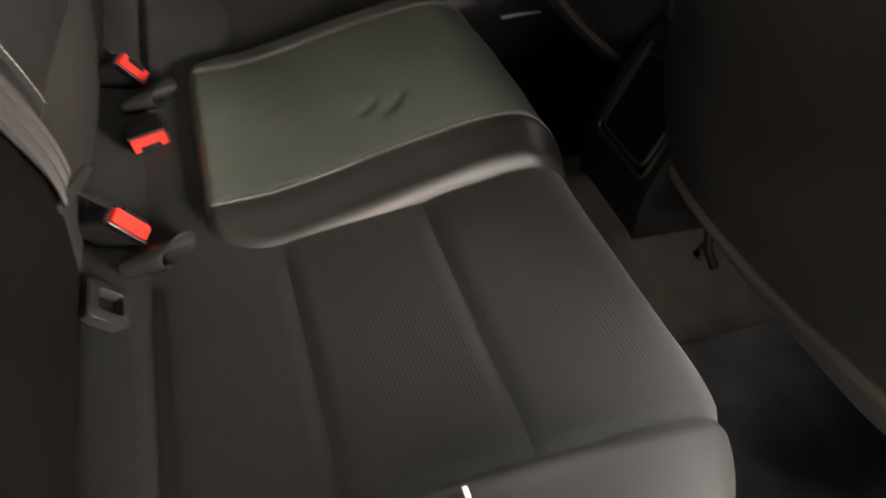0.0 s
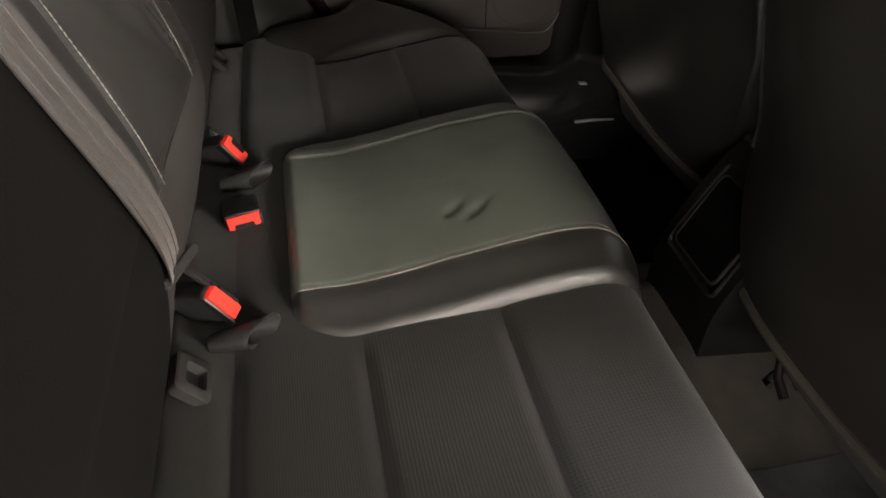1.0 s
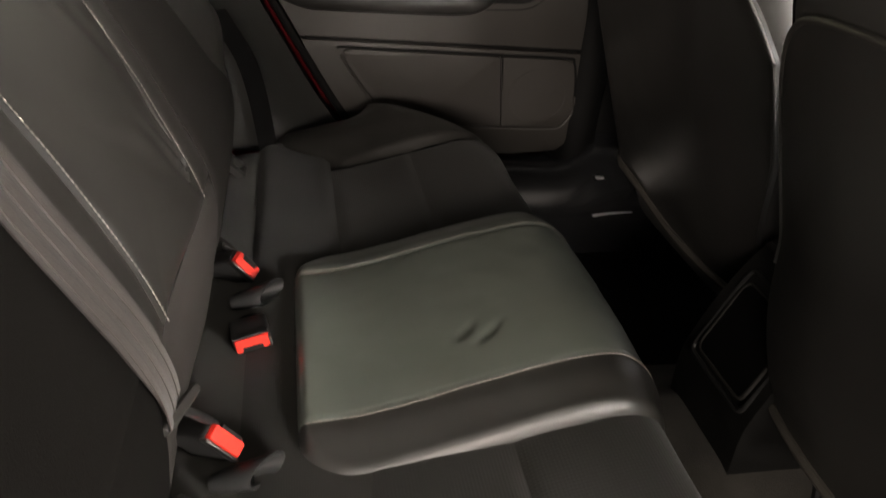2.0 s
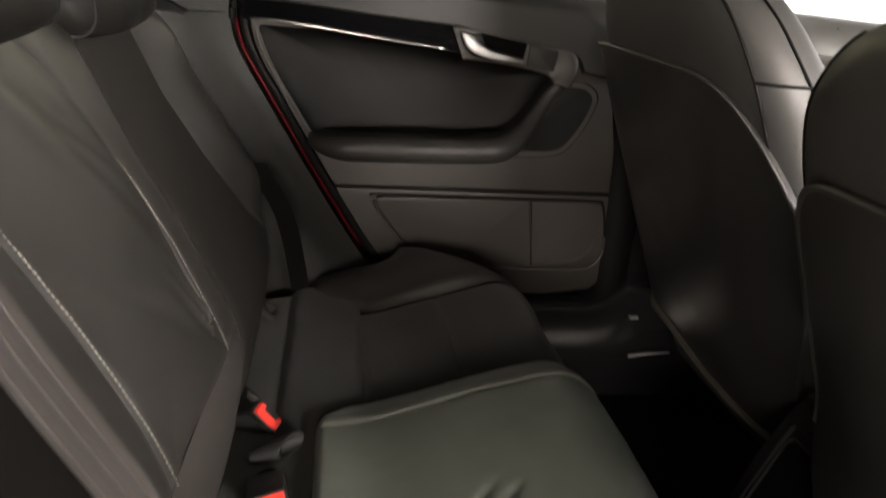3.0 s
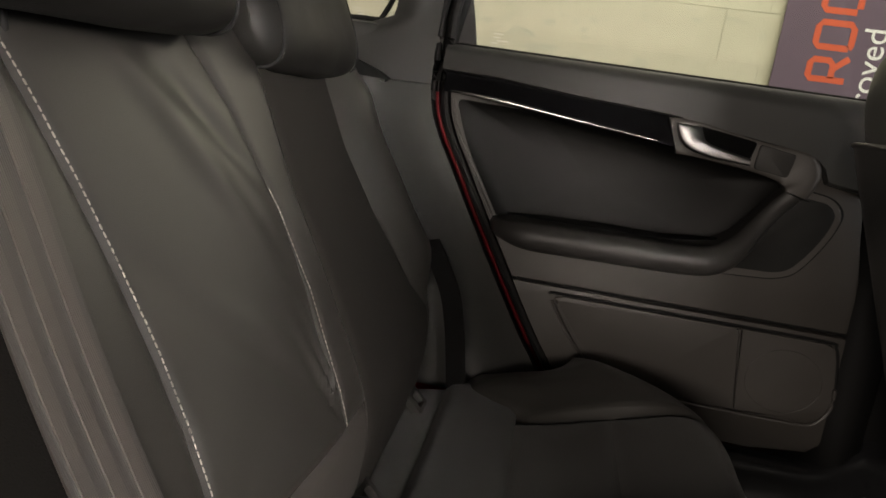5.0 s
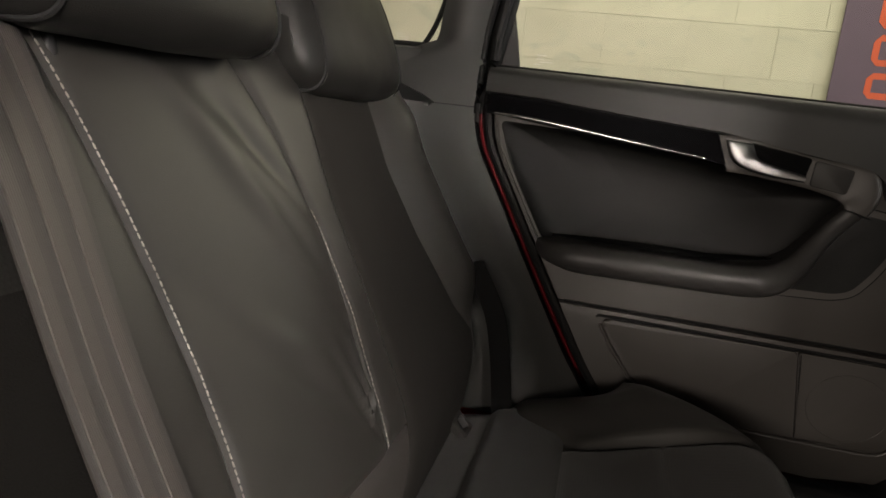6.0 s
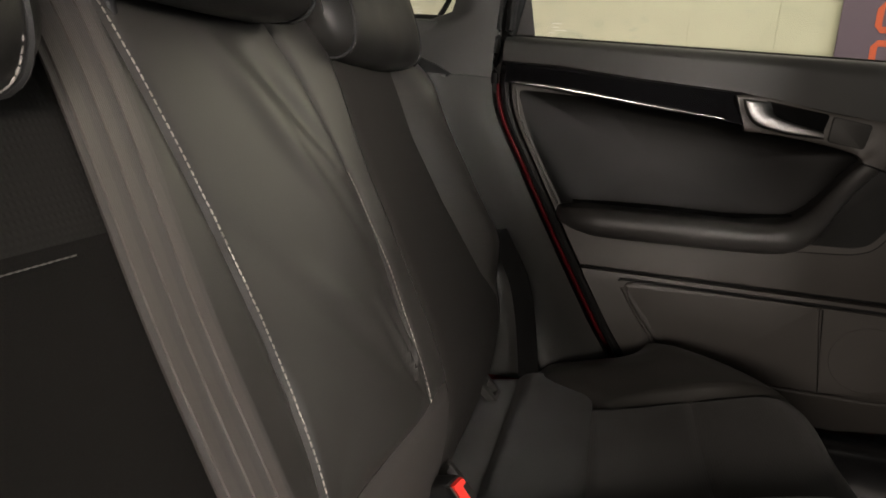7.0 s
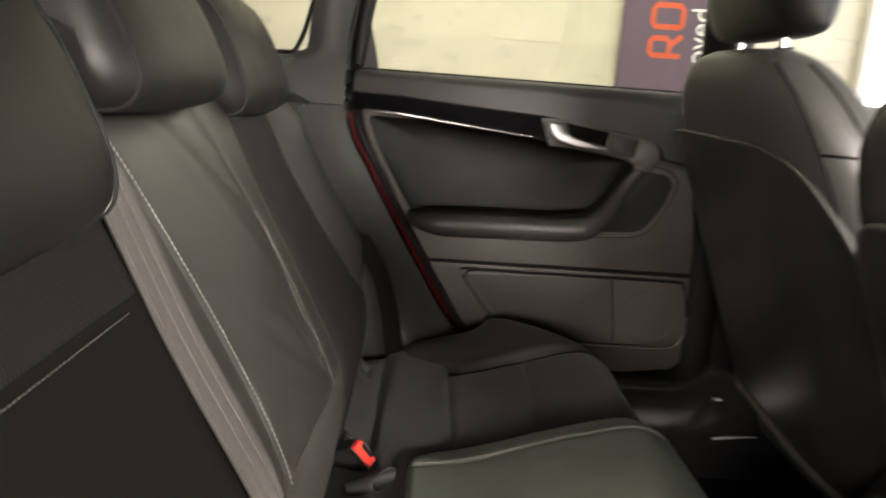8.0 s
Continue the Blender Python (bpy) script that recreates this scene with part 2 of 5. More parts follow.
def catmull(pts, n=8, closed=False):
    p = [Vector(q) for q in pts]
    out = []
    count = len(p) if closed else len(p) - 1
    for i in range(count):
        if closed:
            a, b, c, d = p[i - 1], p[i], p[(i + 1) % len(p)], p[(i + 2) % len(p)]
        else:
            a, b, c, d = p[max(i - 1, 0)], p[i], p[i + 1], p[min(i + 2, len(p) - 1)]
        for k in range(n):
            t = k / n
            out.append(0.5 * ((2 * b) + (c - a) * t + (2 * a - 5 * b + 4 * c - d) * t * t + (3 * b - a - 3 * c + d) * t ** 3))
    if not closed:
        out.append(p[-1])
    return out


def grid_faces(bm, rows, closed_u=False, closed_v=False):
    nu, nv = len(rows), len(rows[0])
    for i in range(nu if closed_u else nu - 1):
        for j in range(nv if closed_v else nv - 1):
            a, b, c, d = rows[i][j], rows[(i + 1) % nu][j], rows[(i + 1) % nu][(j + 1) % nv], rows[i][(j + 1) % nv]
            bm.faces.new((a, b, c, d))


def slab(fn, nu, nv, off):
    """A closed skin: the surface fn(u, v) for u, v from 0 to 1, backed at the offset off (a vector, or a function of u, v)."""
    bm = bmesh.new()
    top, low = [], []
    for i in range(nu + 1):
        ru, rl = [], []
        for j in range(nv + 1):
            p = Vector(fn(i / nu, j / nv))
            o = off(i / nu, j / nv) if callable(off) else off
            ru.append(bm.verts.new(p))
            rl.append(bm.verts.new(p + Vector(o)))
        top.append(ru)
        low.append(rl)
    grid_faces(bm, top)
    grid_faces(bm, low)
    edge = [(i, 0) for i in range(nu)] + [(nu, j) for j in range(nv)] + [(i, nv) for i in range(nu, 0, -1)] + [(0, j) for j in range(nv, 0, -1)]
    for k, (i, j) in enumerate(edge):
        a, b = edge[(k + 1) % len(edge)]
        bm.faces.new((top[i][j], top[a][b], low[a][b], low[i][j]))
    return bm


def loft(rings, caps=True):
    bm = bmesh.new()
    rows = [[bm.verts.new(p) for p in ring] for ring in rings]
    grid_faces(bm, rows, closed_v=True)
    if caps:
        bm.faces.new(rows[0])
        bm.faces.new(rows[-1])
    return bm


def tube(path, radius, sides=8, flat=1.0, up=(0, 0, 1)):
    """A rod along a path. radius: one number or one for each point; flat: its height over its width."""
    path = [Vector(p) for p in path]
    rings = []
    for i, p in enumerate(path):
        d = (path[min(i + 1, len(path) - 1)] - path[max(i - 1, 0)]).normalized()
        side = d.cross(Vector(up))
        side = side.normalized() if side.length > 1e-4 else Vector((1, 0, 0))
        top = side.cross(d).normalized()
        r = radius[i] if isinstance(radius, (list, tuple)) else radius
        rings.append([p + side * r * math.cos(a) + top * r * flat * math.sin(a) for a in (2 * math.pi * k / sides for k in range(sides))])
    return loft(rings)


def rounded(points, r, n=5):
    """A closed outline in the plane with its corners rounded off by r (one number or one for each corner)."""
    out = []
    m = len(points)
    for i in range(m):
        a, b, c = Vector(points[i - 1]), Vector(points[i]), Vector(points[(i + 1) % m])
        rr = r[i] if isinstance(r, (list, tuple)) else r
        rr = min(rr, (a - b).length * 0.48, (c - b).length * 0.48)
        p, q = b + (a - b).normalized() * rr, b + (c - b).normalized() * rr
        for k in range(n + 1):
            t = k / n
            out.append((1 - t) ** 2 * p + 2 * t * (1 - t) * b + t * t * q)
    return out


def side_plate(outline, y0, y1, bevel=0.0, seg=2):
    """A plate that stands along the car: outline in (x, z), from y0 (towards the cabin) to y1."""
    bm = bmesh.new()
    lo = [bm.verts.new((p[0], y0, p[1])) for p in outline]
    hi = [bm.verts.new((p[0], y1, p[1])) for p in outline]
    f0 = bm.faces.new(lo)
    bm.faces.new(hi)
    grid_faces(bm, [lo, hi], closed_v=True)
    if bevel:
        bmesh.ops.bevel(bm, geom=list(f0.edges), offset=bevel, segments=seg, affect="EDGES", profile=0.6)
    return bm


def box(cx, cy, cz, sx, sy, sz, bevel=0.0, seg=2, turn=None):
    bm = bmesh.new()
    bmesh.ops.create_cube(bm, size=1)
    bmesh.ops.scale(bm, vec=(sx, sy, sz), verts=bm.verts[:])
    if bevel:
        bmesh.ops.bevel(bm, geom=bm.edges[:], offset=bevel, segments=seg, affect="EDGES", profile=0.6)
    if turn is not None:
        bmesh.ops.transform(bm, matrix=turn, verts=bm.verts[:])
    bmesh.ops.translate(bm, vec=(cx, cy, cz), verts=bm.verts[:])
    return bm


def smoothstep(a, b, x):
    t = min(1, max(0, (x - a) / (b - a)))
    return t * t * (3 - 2 * t)


def lerp(a, b, t):
    return a + (b - a) * t


class Profile:
    """A smooth line in the plane y = 0, by its length, with its outward normal."""

    def __init__(self, pts, shift=None):
        self.shift = shift
        self.p = catmull([(a, 0, b) for a, b in pts], 10)
        self.d = [0.0]
        for a, b in zip(self.p, self.p[1:]):
            self.d.append(self.d[-1] + (b - a).length)
        self.length = self.d[-1]

    def at(self, d, h=0.0, y=0.0):
        d = min(max(d, 0), self.length - 1e-6)
        i = int(np.searchsorted(self.d, d, side="right")) - 1
        i = min(max(i, 0), len(self.p) - 2)
        t = (d - self.d[i]) / (self.d[i + 1] - self.d[i])
        p = self.p[i].lerp(self.p[i + 1], t)
        j0, j1 = max(i - 2, 0), min(i + 3, len(self.p) - 1)
        g = (self.p[j1] - self.p[j0]).normalized()
        return Vector((p.x - g.z * h + (self.shift(y) if self.shift else 0.0), y, p.z + g.x * h))

    def where(self, axis, value):
        """The length at which the coordinate first reaches the value."""
        c = [v[axis] for v in self.p]
        for i in range(len(c) - 1):
            if (c[i] - value) * (c[i + 1] - value) <= 0 and c[i] != c[i + 1]:
                return lerp(self.d[i], self.d[i + 1], (value - c[i]) / (c[i + 1] - c[i]))
        return self.length

# ---- showroom ----
GROUND = -0.34
wall = thing("wall_far", "cream marble tiled showroom wall", "wall", (0.6, 3.92, GROUND), kind="structure")
under(part("backing", box(0.6, 3.985, 1.23, 9.6, 0.13, 3.14), GROUT), wall)
floor_out = tagged(part("showroom_floor", box(0.6, 0, GROUND - 0.05, 9.6, 8.1, 0.1), FLOORTILE), "pale tiled showroom floor under the car", "floor", kind="structure")
# Unseen ceiling, near wall and rear wall, darkened to deepen the cabin's shade.
tagged(part("showroom_ceiling", box(0.6, 0, 2.85, 9.6, 8.1, 0.1), BOUNCE_GREY), "unseen showroom ceiling, grey to cut bounce light", "ceiling", kind="structure")
tagged(part("wall_near", box(0.6, -4.05, 1.23, 9.6, 0.1, 3.14), BOUNCE_GREY), "unseen showroom wall, grey to cut bounce light", "wall", kind="structure")
tagged(part("wall_front", box(5.45, 0, 1.23, 0.1, 8.0, 3.14), WHITEWALL), "white painted showroom wall before the car", "wall", kind="structure")
tagged(part("wall_rear", box(-4.25, 0, 1.23, 0.1, 8.0, 3.14), BOUNCE_GREY), "unseen showroom wall behind the car, grey to cut bounce light", "wall", kind="structure")

banner = thing("banner", "purple hanging banner with orange and white print", "banner", (1.62, 3.885, 0.2))
under(part("cloth", box(1.62, 3.885, 1.30, 0.70, 0.008, 2.2, 0.002, 1), BANNER), banner)
under(part("rail", tube([(1.26, 3.885, 2.41), (1.98, 3.885, 2.41)], 0.014), SATIN), banner)


def flat_stroke(pts, width, lift=0.0):
    """A flat printed stroke in the plane of the banner."""
    bm = bmesh.new()
    pts = [Vector((x, 3.8795 - lift, z)) for x, z in pts]
    rows = []
    for i, p in enumerate(pts):
        d = (pts[min(i + 1, len(pts) - 1)] - pts[max(i - 1, 0)]).normalized()
        s = Vector((-d.z, 0, d.x)) * width / 2
        rows.append([bm.verts.new(p + s), bm.verts.new(p - s)])
    grid_faces(bm, rows)
    r = bmesh.ops.extrude_face_region(bm, geom=bm.faces[:])
    bmesh.ops.translate(bm, vec=(0, 0.0012, 0), verts=[v for v in r["geom"] if isinstance(v, bmesh.types.BMVert)])
    return bm


def arc(cx, cz, rx, rz, a0, a1, n=10):
    return [(cx + rx * math.cos(radians(lerp(a0, a1, k / n))), cz + rz * math.sin(radians(lerp(a0, a1, k / n)))) for k in range(n + 1)]


for k, stroke in enumerate((
    [(1.66, 1.04), (1.475, 1.04), (1.462, 1.055), (1.462, 1.125), (1.48, 1.145), (1.56, 1.145), (1.585, 1.12), (1.585, 1.05)],
    [(1.585, 1.10), (1.66, 1.165)],
    [(1.64, 1.215), (1.48, 1.215), (1.462, 1.235), (1.462, 1.32), (1.48, 1.345), (1.63, 1.345), (1.65, 1.32), (1.65, 1.235), (1.64, 1.215)],
    [(1.64, 1.41), (1.48, 1.41), (1.462, 1.43), (1.462, 1.54)],
    [(1.65, 1.43), (1.65, 1.54)],
)):
    under(part("orange_mark", flat_stroke(stroke, 0.034, 0.0004 * k), ORANGE, smooth=False), banner)
cu = bpy.data.curves.new("approved", "FONT")
cu.body, cu.size, cu.extrude = "approved", 0.18, 0.0006
cu.materials.append(WHITEPRINT)
words = new("printed_word", cu)
words.matrix_world = Matrix(((0, -1, 0, 1.825), (0, 0, -1, 3.879), (1, 0, 0, 0.66), (0, 0, 0, 1)))
under(words, banner)

# tall shop window beyond the front of the car
daylight = bpy.data.materials.new("white_daylight")
daylight.use_nodes = True
daylight.node_tree.nodes["Principled BSDF"].inputs["Emission Color"].default_value = (0.97, 0.98, 1.0, 1)
daylight.node_tree.nodes["Principled BSDF"].inputs["Emission Strength"].default_value = 0.75
shop = thing("window_1", "tall shop window full of white daylight", "window", (4.05, 3.88, GROUND), kind="structure")
under(part("window_pane", box(4.05, 3.885, 1.22, 2.36, 0.02, 3.06), daylight, None, "bright white glass"), shop)
for x in (2.85, 5.25):
    under(part("window_frame", box(x, 3.875, 1.22, 0.06, 0.07, 3.10, 0.006), WHITEWALL), shop)

# ---- car shell ----

floor_car = tagged(part("cabin_floor", box(0.75, 0, -0.03, 2.5, 1.44, 0.06), CARPET), "dark grey carpeted car floor", "floor", kind="structure")


def tunnel_fn(u, v):
    x = lerp(0.40, 1.7, u)
    y = lerp(-0.26, 0.26, v)
    k = smoothstep(0.25, 0.05, abs(y))
    return (x, y, 0.006 + 0.090 * k + 0.004 * noise.noise((x * 9, y * 9, 0.0)))


tagged(part("tunnel", slab(tunnel_fn, 6, 24, (0, 0, -0.03)), CARPET), "carpeted hump along the middle of the car floor", "tunnel", kind="structure")
riser = slab(lambda u, v: (0.425 - 0.02 * u, lerp(-0.68, 0.68, v), lerp(0.24, -0.01, u)), 4, 6, (-0.05, 0, 0))
tagged(part("seat_riser", riser, CARPET), "dark carpeted step under the rear bench", "riser", kind="structure")
for y, name in ((0.40, "floor_mat"), (-0.40, "floor_mat")):
    mat_fn = lambda u, v, y=y: (lerp(0.50, 1.02, u), y + math.copysign(0.045, y) + lerp(-0.215, 0.215, v) + 0.012 * noise.noise((u * 7, 0.5, y)) - 0.03 * math.copysign(1, y) * (u - 0.3), 0.012 + 0.004 * noise.noise((u * 5, v * 5, y)))
    tagged(part(name, slab(mat_fn, 14, 14, (0, 0, -0.010)), MAT if y > 0 else CARPET_BLUE), "black textile foot mat on the car floor" if y > 0 else "grey textile foot mat on the car floor", "mat", group="foot mats")

# roof, tail and the closed front of the car
roof_fn = lambda u, v: (lerp(-1.05, 1.35, u), lerp(-0.60, 0.60, v), 1.17 - 0.05 * (2 * u - 1) ** 2 - 0.03 * (2 * v - 1) ** 2)
tagged(part("car_roof", slab(roof_fn, 12, 10, (0, 0, 0.05)), HEADLINER), "black cloth headliner of the car", "roof", kind="structure")
tagged(part("tailgate", slab(lambda u, v: (lerp(-1.12, -1.02, u), lerp(-0.66, 0.66, v), lerp(-0.1, 0.80, u)), 3, 6, (-0.05, 0, 0)), PLASTIC_DARK), "dark trimmed lower tailgate", "tailgate", kind="structure")
tagged(part("boot_floor", box(-0.68, 0, 0.18, 0.88, 1.3, 0.06), CARPET), "dark carpeted boot floor", "boot floor", kind="structure")
tagged(part("bulkhead", box(1.95, 0, 0.28, 0.12, 1.40, 0.75, 0.02), PLASTIC_DARK), "dark bulkhead behind the dashboard", "bulkhead", kind="structure")


def side_shell(sign, name):
    y = 0.76 * sign
    t = thing(name, "red painted car side with dark trim", "car side", (0.2, y, -0.1), kind="structure")
    if sign > 0:
        under(part("outer_skin", box(0.45, y + 0.050, 0.25, 3.1, 0.03, 0.88, 0.01), PAINT), t)
        under(part("inner_panel", box(1.27, 0.752, 0.40, 1.20, 0.03, 0.80, 0.01), SHADOW_TRIM), t)
    else:
        under(part("rear_quarter", box(-0.62, y, 0.34, 0.96, 0.10, 0.92, 0.02), PLASTIC_DARK), t)
        under(part("front_door_shell", box(1.35, y, 0.34, 1.10, 0.08, 0.92, 0.02), PLASTIC_DARK), t)
    under(part("sill", box(0.45, 0.735 * sign, 0.03, 2.9, 0.13, 0.20, 0.03), PLASTIC_DARK), t)
    under(part("centre_pillar", tube([(0.70, 0.745 * sign, 0.1), (0.70, 0.74 * sign, 0.75), (0.64, 0.64 * sign, 1.14)], [0.06, 0.055, 0.04], 10), SHADOW_TRIM), t)
    under(part("front_pillar", tube([(1.62, 0.72 * sign, 0.70), (0.98, 0.60 * sign, 1.13)], 0.04, 10), PLASTIC_DARK), t)
    if sign < 0:
        under(part("rear_pillar", tube([(-0.20, -0.735, 0.76), (-0.15, -0.71, 0.92), (-0.06, -0.64, 1.13)], [0.075, 0.055, 0.06], 12), PILLAR_PLASTIC), t)
    under(part("tail_pillar", tube([(-1.00, 0.66 * sign, 0.78), (-0.80, 0.58 * sign, 1.13)], 0.07, 10), PLASTIC), t)
    return t


side_shell(1, "car_side_far")
side_shell(-1, "car_side_near")

# front door on the far side, its upper edge beyond the seat
front_door = thing("front_door", "grey trimmed front car door with bright strips", "car door", (1.2, 0.70, 0.1), kind="structure")
# Paler than the rear door's plastic: daylight on the ledge painted in.
FRONT_TRIM = material("daylit_door_trim", (0.16, 0.158, 0.152), 0.30, grain=0.15, grain_scale=700, spec=0.8)
under(part("window_ledge", slab(lambda u, v: (lerp(0.80, 1.60, u), 0.735 - 0.070 * math.sin(v * math.pi / 2), lerp(0.812, 0.742, v ** 1.6) - 0.05 * u * u), 20, 10, (0, 0.012, -0.012)), FRONT_TRIM), front_door)
for z, r in ((0.734, 0.0045), (0.722, 0.0035), (0.712, 0.0045)):
    under(part("bright_strip", tube([(lerp(0.80, 1.60, k / 16), 0.667, z - 0.085 * (k / 16) ** 1.3) for k in range(17)], r, 8), CHROME), front_door)
under(part("lower_panel", slab(lambda u, v: (lerp(0.80, 1.60, u), 0.672 + 0.02 * v, lerp(0.738, 0.12, v) - 0.05 * u * u * (1 - v)), 16, 10, (0, 0.02, 0)), PLASTIC), front_door)

# ---- far rear door ----
DY = 0.700
# rear edge of the door, from the window frame down to the bench
EDGE = [(-0.063, 0.86), (-0.064, 0.80), (-0.057, 0.70), (-0.004, 0.597), (0.071, 0.465), (0.147, 0.338), (0.178, 0.293), (0.215, 0.235)]
edge_line = [(v.x, v.z) for v in catmull([(x, 0, z) for x, z in EDGE], 6)]


def edge_x(z, shift=0.0):
    for (x0, z0), (x1, z1) in zip(edge_line, edge_line[1:]):
        if z1 <= z <= z0:
            return lerp(x0, x1, (z0 - z) / (z0 - z1)) + shift
    return edge_line[0][0] + shift if z > edge_line[0][1] else edge_line[-1][0] + shift


door = thing("rear_door", "closed car door with black trim panel, armrest and chrome handle", "car door", (0.3, DY, 0.21))


def dpart(name, bm, mat, label="", **k):
    return under(part(name, bm, mat, None, label, **k), door)


def edge_between(z_top, z_low, shift, n=10):
    return [(edge_x(lerp(z_top, z_low, k / n), shift), lerp(z_top, z_low, k / n)) for k in range(n + 1)]


# the trim in an upper and a lower field with a joint between
UP = edge_between(0.748, 0.437, 0.020, 14) + [(0.680, 0.432), (0.672, 0.50), (0.655, 0.58), (0.640, 0.66), (0.636, 0.755)]
LOW = edge_between(0.433, 0.245, 0.020, 10) + [(0.30, 0.212), (0.56, 0.206), (0.655, 0.214), (0.694, 0.25), (0.697, 0.30), (0.682, 0.428)]
dpart("lower_field", side_plate(LOW, DY - 0.002, 0.735, 0.006), PLASTIC)
POCKET = rounded([(0.180, 0.419), (0.497, 0.417), (0.519, 0.268), (0.30, 0.268)], [0.024, 0.003, 0.003, 0.04])
dpart("door_pocket", side_plate(POCKET, DY - 0.010, DY + 0.01, 0.005), PLASTIC, "grained door pocket front")
SPEAK = rounded([(0.4995, 0.417), (0.652, 0.415), (0.662, 0.385), (0.673, 0.310), (0.655, 0.270), (0.5215, 0.268)], [0.003, 0.012, 0.02, 0.02, 0.02, 0.003])
dpart("speaker_cover", side_plate(SPEAK, DY - 0.009, DY + 0.01, 0.005), PLASTIC)
ring = [(0.588 + 0.062 * math.cos(a), DY - 0.0095, 0.338 + 0.056 * math.sin(a)) for a in (2 * math.pi * k / 40 for k in range(41))]
dpart("speaker_rim", tube(ring, 0.0007, 6), PLASTIC)
dpart("pocket_ridge", tube(catmull([(0.184, DY - 0.010, 0.409), (0.202, DY - 0.011, 0.380), (0.228, DY - 0.011, 0.345), (0.262, DY - 0.010, 0.305)], 4), 0.0032, 8), PLASTIC)
dpart("pocket_lip", tube(catmull([(0.40, DY - 0.012, 0.268), (0.52, DY - 0.013, 0.268), (0.62, DY - 0.013, 0.268), (0.652, DY - 0.012, 0.275), (0.670, DY - 0.011, 0.305), (0.670, DY - 0.010, 0.34)], 4), 0.0034, 8), PLASTIC)
dpart("joint", tube([(edge_x(0.437, 0.03), DY - 0.0015, 0.4372), (0.678, DY - 0.0015, 0.4345)], 0.0022, 6), RUBBER)
dpart("pocket_joint", tube(catmull([(0.180, DY - 0.0045, 0.4195), (0.188, DY - 0.0045, 0.4222), (0.30, DY - 0.0045, 0.4215), (0.50, DY - 0.0045, 0.420), (0.640, DY - 0.0045, 0.4185), (0.657, DY - 0.0045, 0.411), (0.666, DY - 0.0045, 0.380), (0.677, DY - 0.0045, 0.310)], 4), 0.0026, 6), RUBBER)


# upper panel under the window: it ends above the strip and the handle, and drops to a joint before the handle's cap
def ledge_low(x):
    return float(np.interp(x, (-0.06, 0.033, 0.167, 0.32, 0.458, 0.52, 0.550, 0.566, 0.574, 0.61, 0.70), (0.7715, 0.7690, 0.7570, 0.7470, 0.7255, 0.7175, 0.7085, 0.694, 0.6745, 0.6690, 0.658)))


def ledge_fn(u, v):
    x = lerp(-0.058, 0.70, u)
    low, top = ledge_low(x), lerp(0.8165, 0.808, u)
    if v < 0.06:
        return (x, lerp(0.692, 0.6795, v / 0.06), low + 0.001 * v / 0.06)
    t = (v - 0.06) / 0.94
    if t < 0.6:
        return (x, 0.6795 + 0.008 * (t / 0.6), low + 0.001 + (top - low) * 0.66 * (t / 0.6))
    a = radians((t - 0.6) / 0.4 * 90)
    return (x, 0.6875 + 0.05 * (1 - math.cos(a)), low + 0.001 + (top - low) * (0.66 + 0.34 * math.sin(a)))


dpart("window_ledge", slab(ledge_fn, 90, 24, (0, 0.012, -0.002)), PILLAR_PLASTIC, "soft grey upper door panel")
dpart("window_seal", tube([(-0.05, 0.741, 0.8175), (0.70, 0.741, 0.8085)], 0.004, 8), RUBBER)


def strip_fn(u, v):
    x = lerp(-0.052, lerp(0.345, 0.324, v), u)
    low = float(np.interp(x, (-0.052, 0.021, 0.10, 0.293, 0.35), (0.7385, 0.7345, 0.7250, 0.7045, 0.698)))
    return (x, DY - 0.018 + 0.011 * v, lerp(low, ledge_low(x) + 0.004, v))


dpart("gloss_strip", slab(strip_fn, 30, 8, (0, 0.012, 0)), GLOSS, "gloss black decorative strip")
dpart("chrome_line", tube(catmull([(-0.040, DY - 0.0165, 0.7400), (0.021, DY - 0.0190, 0.7365), (0.09, DY - 0.0195, 0.7295), (0.15, DY - 0.0195, 0.7225), (0.23, DY - 0.0195, 0.7140), (0.305, DY - 0.0180, 0.7060)], 3), [0.0010, 0.0020, 0.0030, 0.0038, 0.0044, 0.0048, 0.0048, 0.0044, 0.0034, 0.0044, 0.0042, 0.0038, 0.0034, 0.0030, 0.0022, 0.0012], 10, 1.0, (0, 1, 0)), CHROME, "chrome line along the strip")

# leather inset above the armrest, hollowed
INSET = rounded([(-0.031, 0.729), (0.10, 0.724), (0.30, 0.704), (0.535, 0.672), (0.505, 0.60), (0.462, 0.53), (0.070, 0.53), (-0.004, 0.655)], [0.015, 0.01, 0.01, 0.02, 0.03, 0.02, 0.02, 0.03])


def holed_plate(outline, hole, y0, y1, edge=0.006):
    """The same kind of plate with an opening in it, and a rounded outer edge."""
    bm = bmesh.new()
    mx = sum(p[0] for p in outline) / len(outline)
    mz = sum(p[1] for p in outline) / len(outline)
    rings = [[bm.verts.new((mx + (p[0] - mx) * s, y, mz + (p[1] - mz) * s)) for p in outline] for s, y in ((1.0, y1), (1.0, y0 + edge), (0.996, y0 + edge * 0.35), (0.986, y0))]
    inner = [[bm.verts.new((p[0], y, p[1])) for p in hole] for y in (y0, y1)]
    grid_faces(bm, rings, closed_v=True)
    grid_faces(bm, inner, closed_v=True)
    for lp, lq in ((rings[-1], inner[0]), (rings[0], inner[1])):
        edges = []
        for ring in (lp, lq):
            for i in range(len(ring)):
                edges.append(bm.edges.get((ring[i - 1], ring[i])))
        bmesh.ops.triangle_fill(bm, use_beauty=True, edges=edges)
    return bm


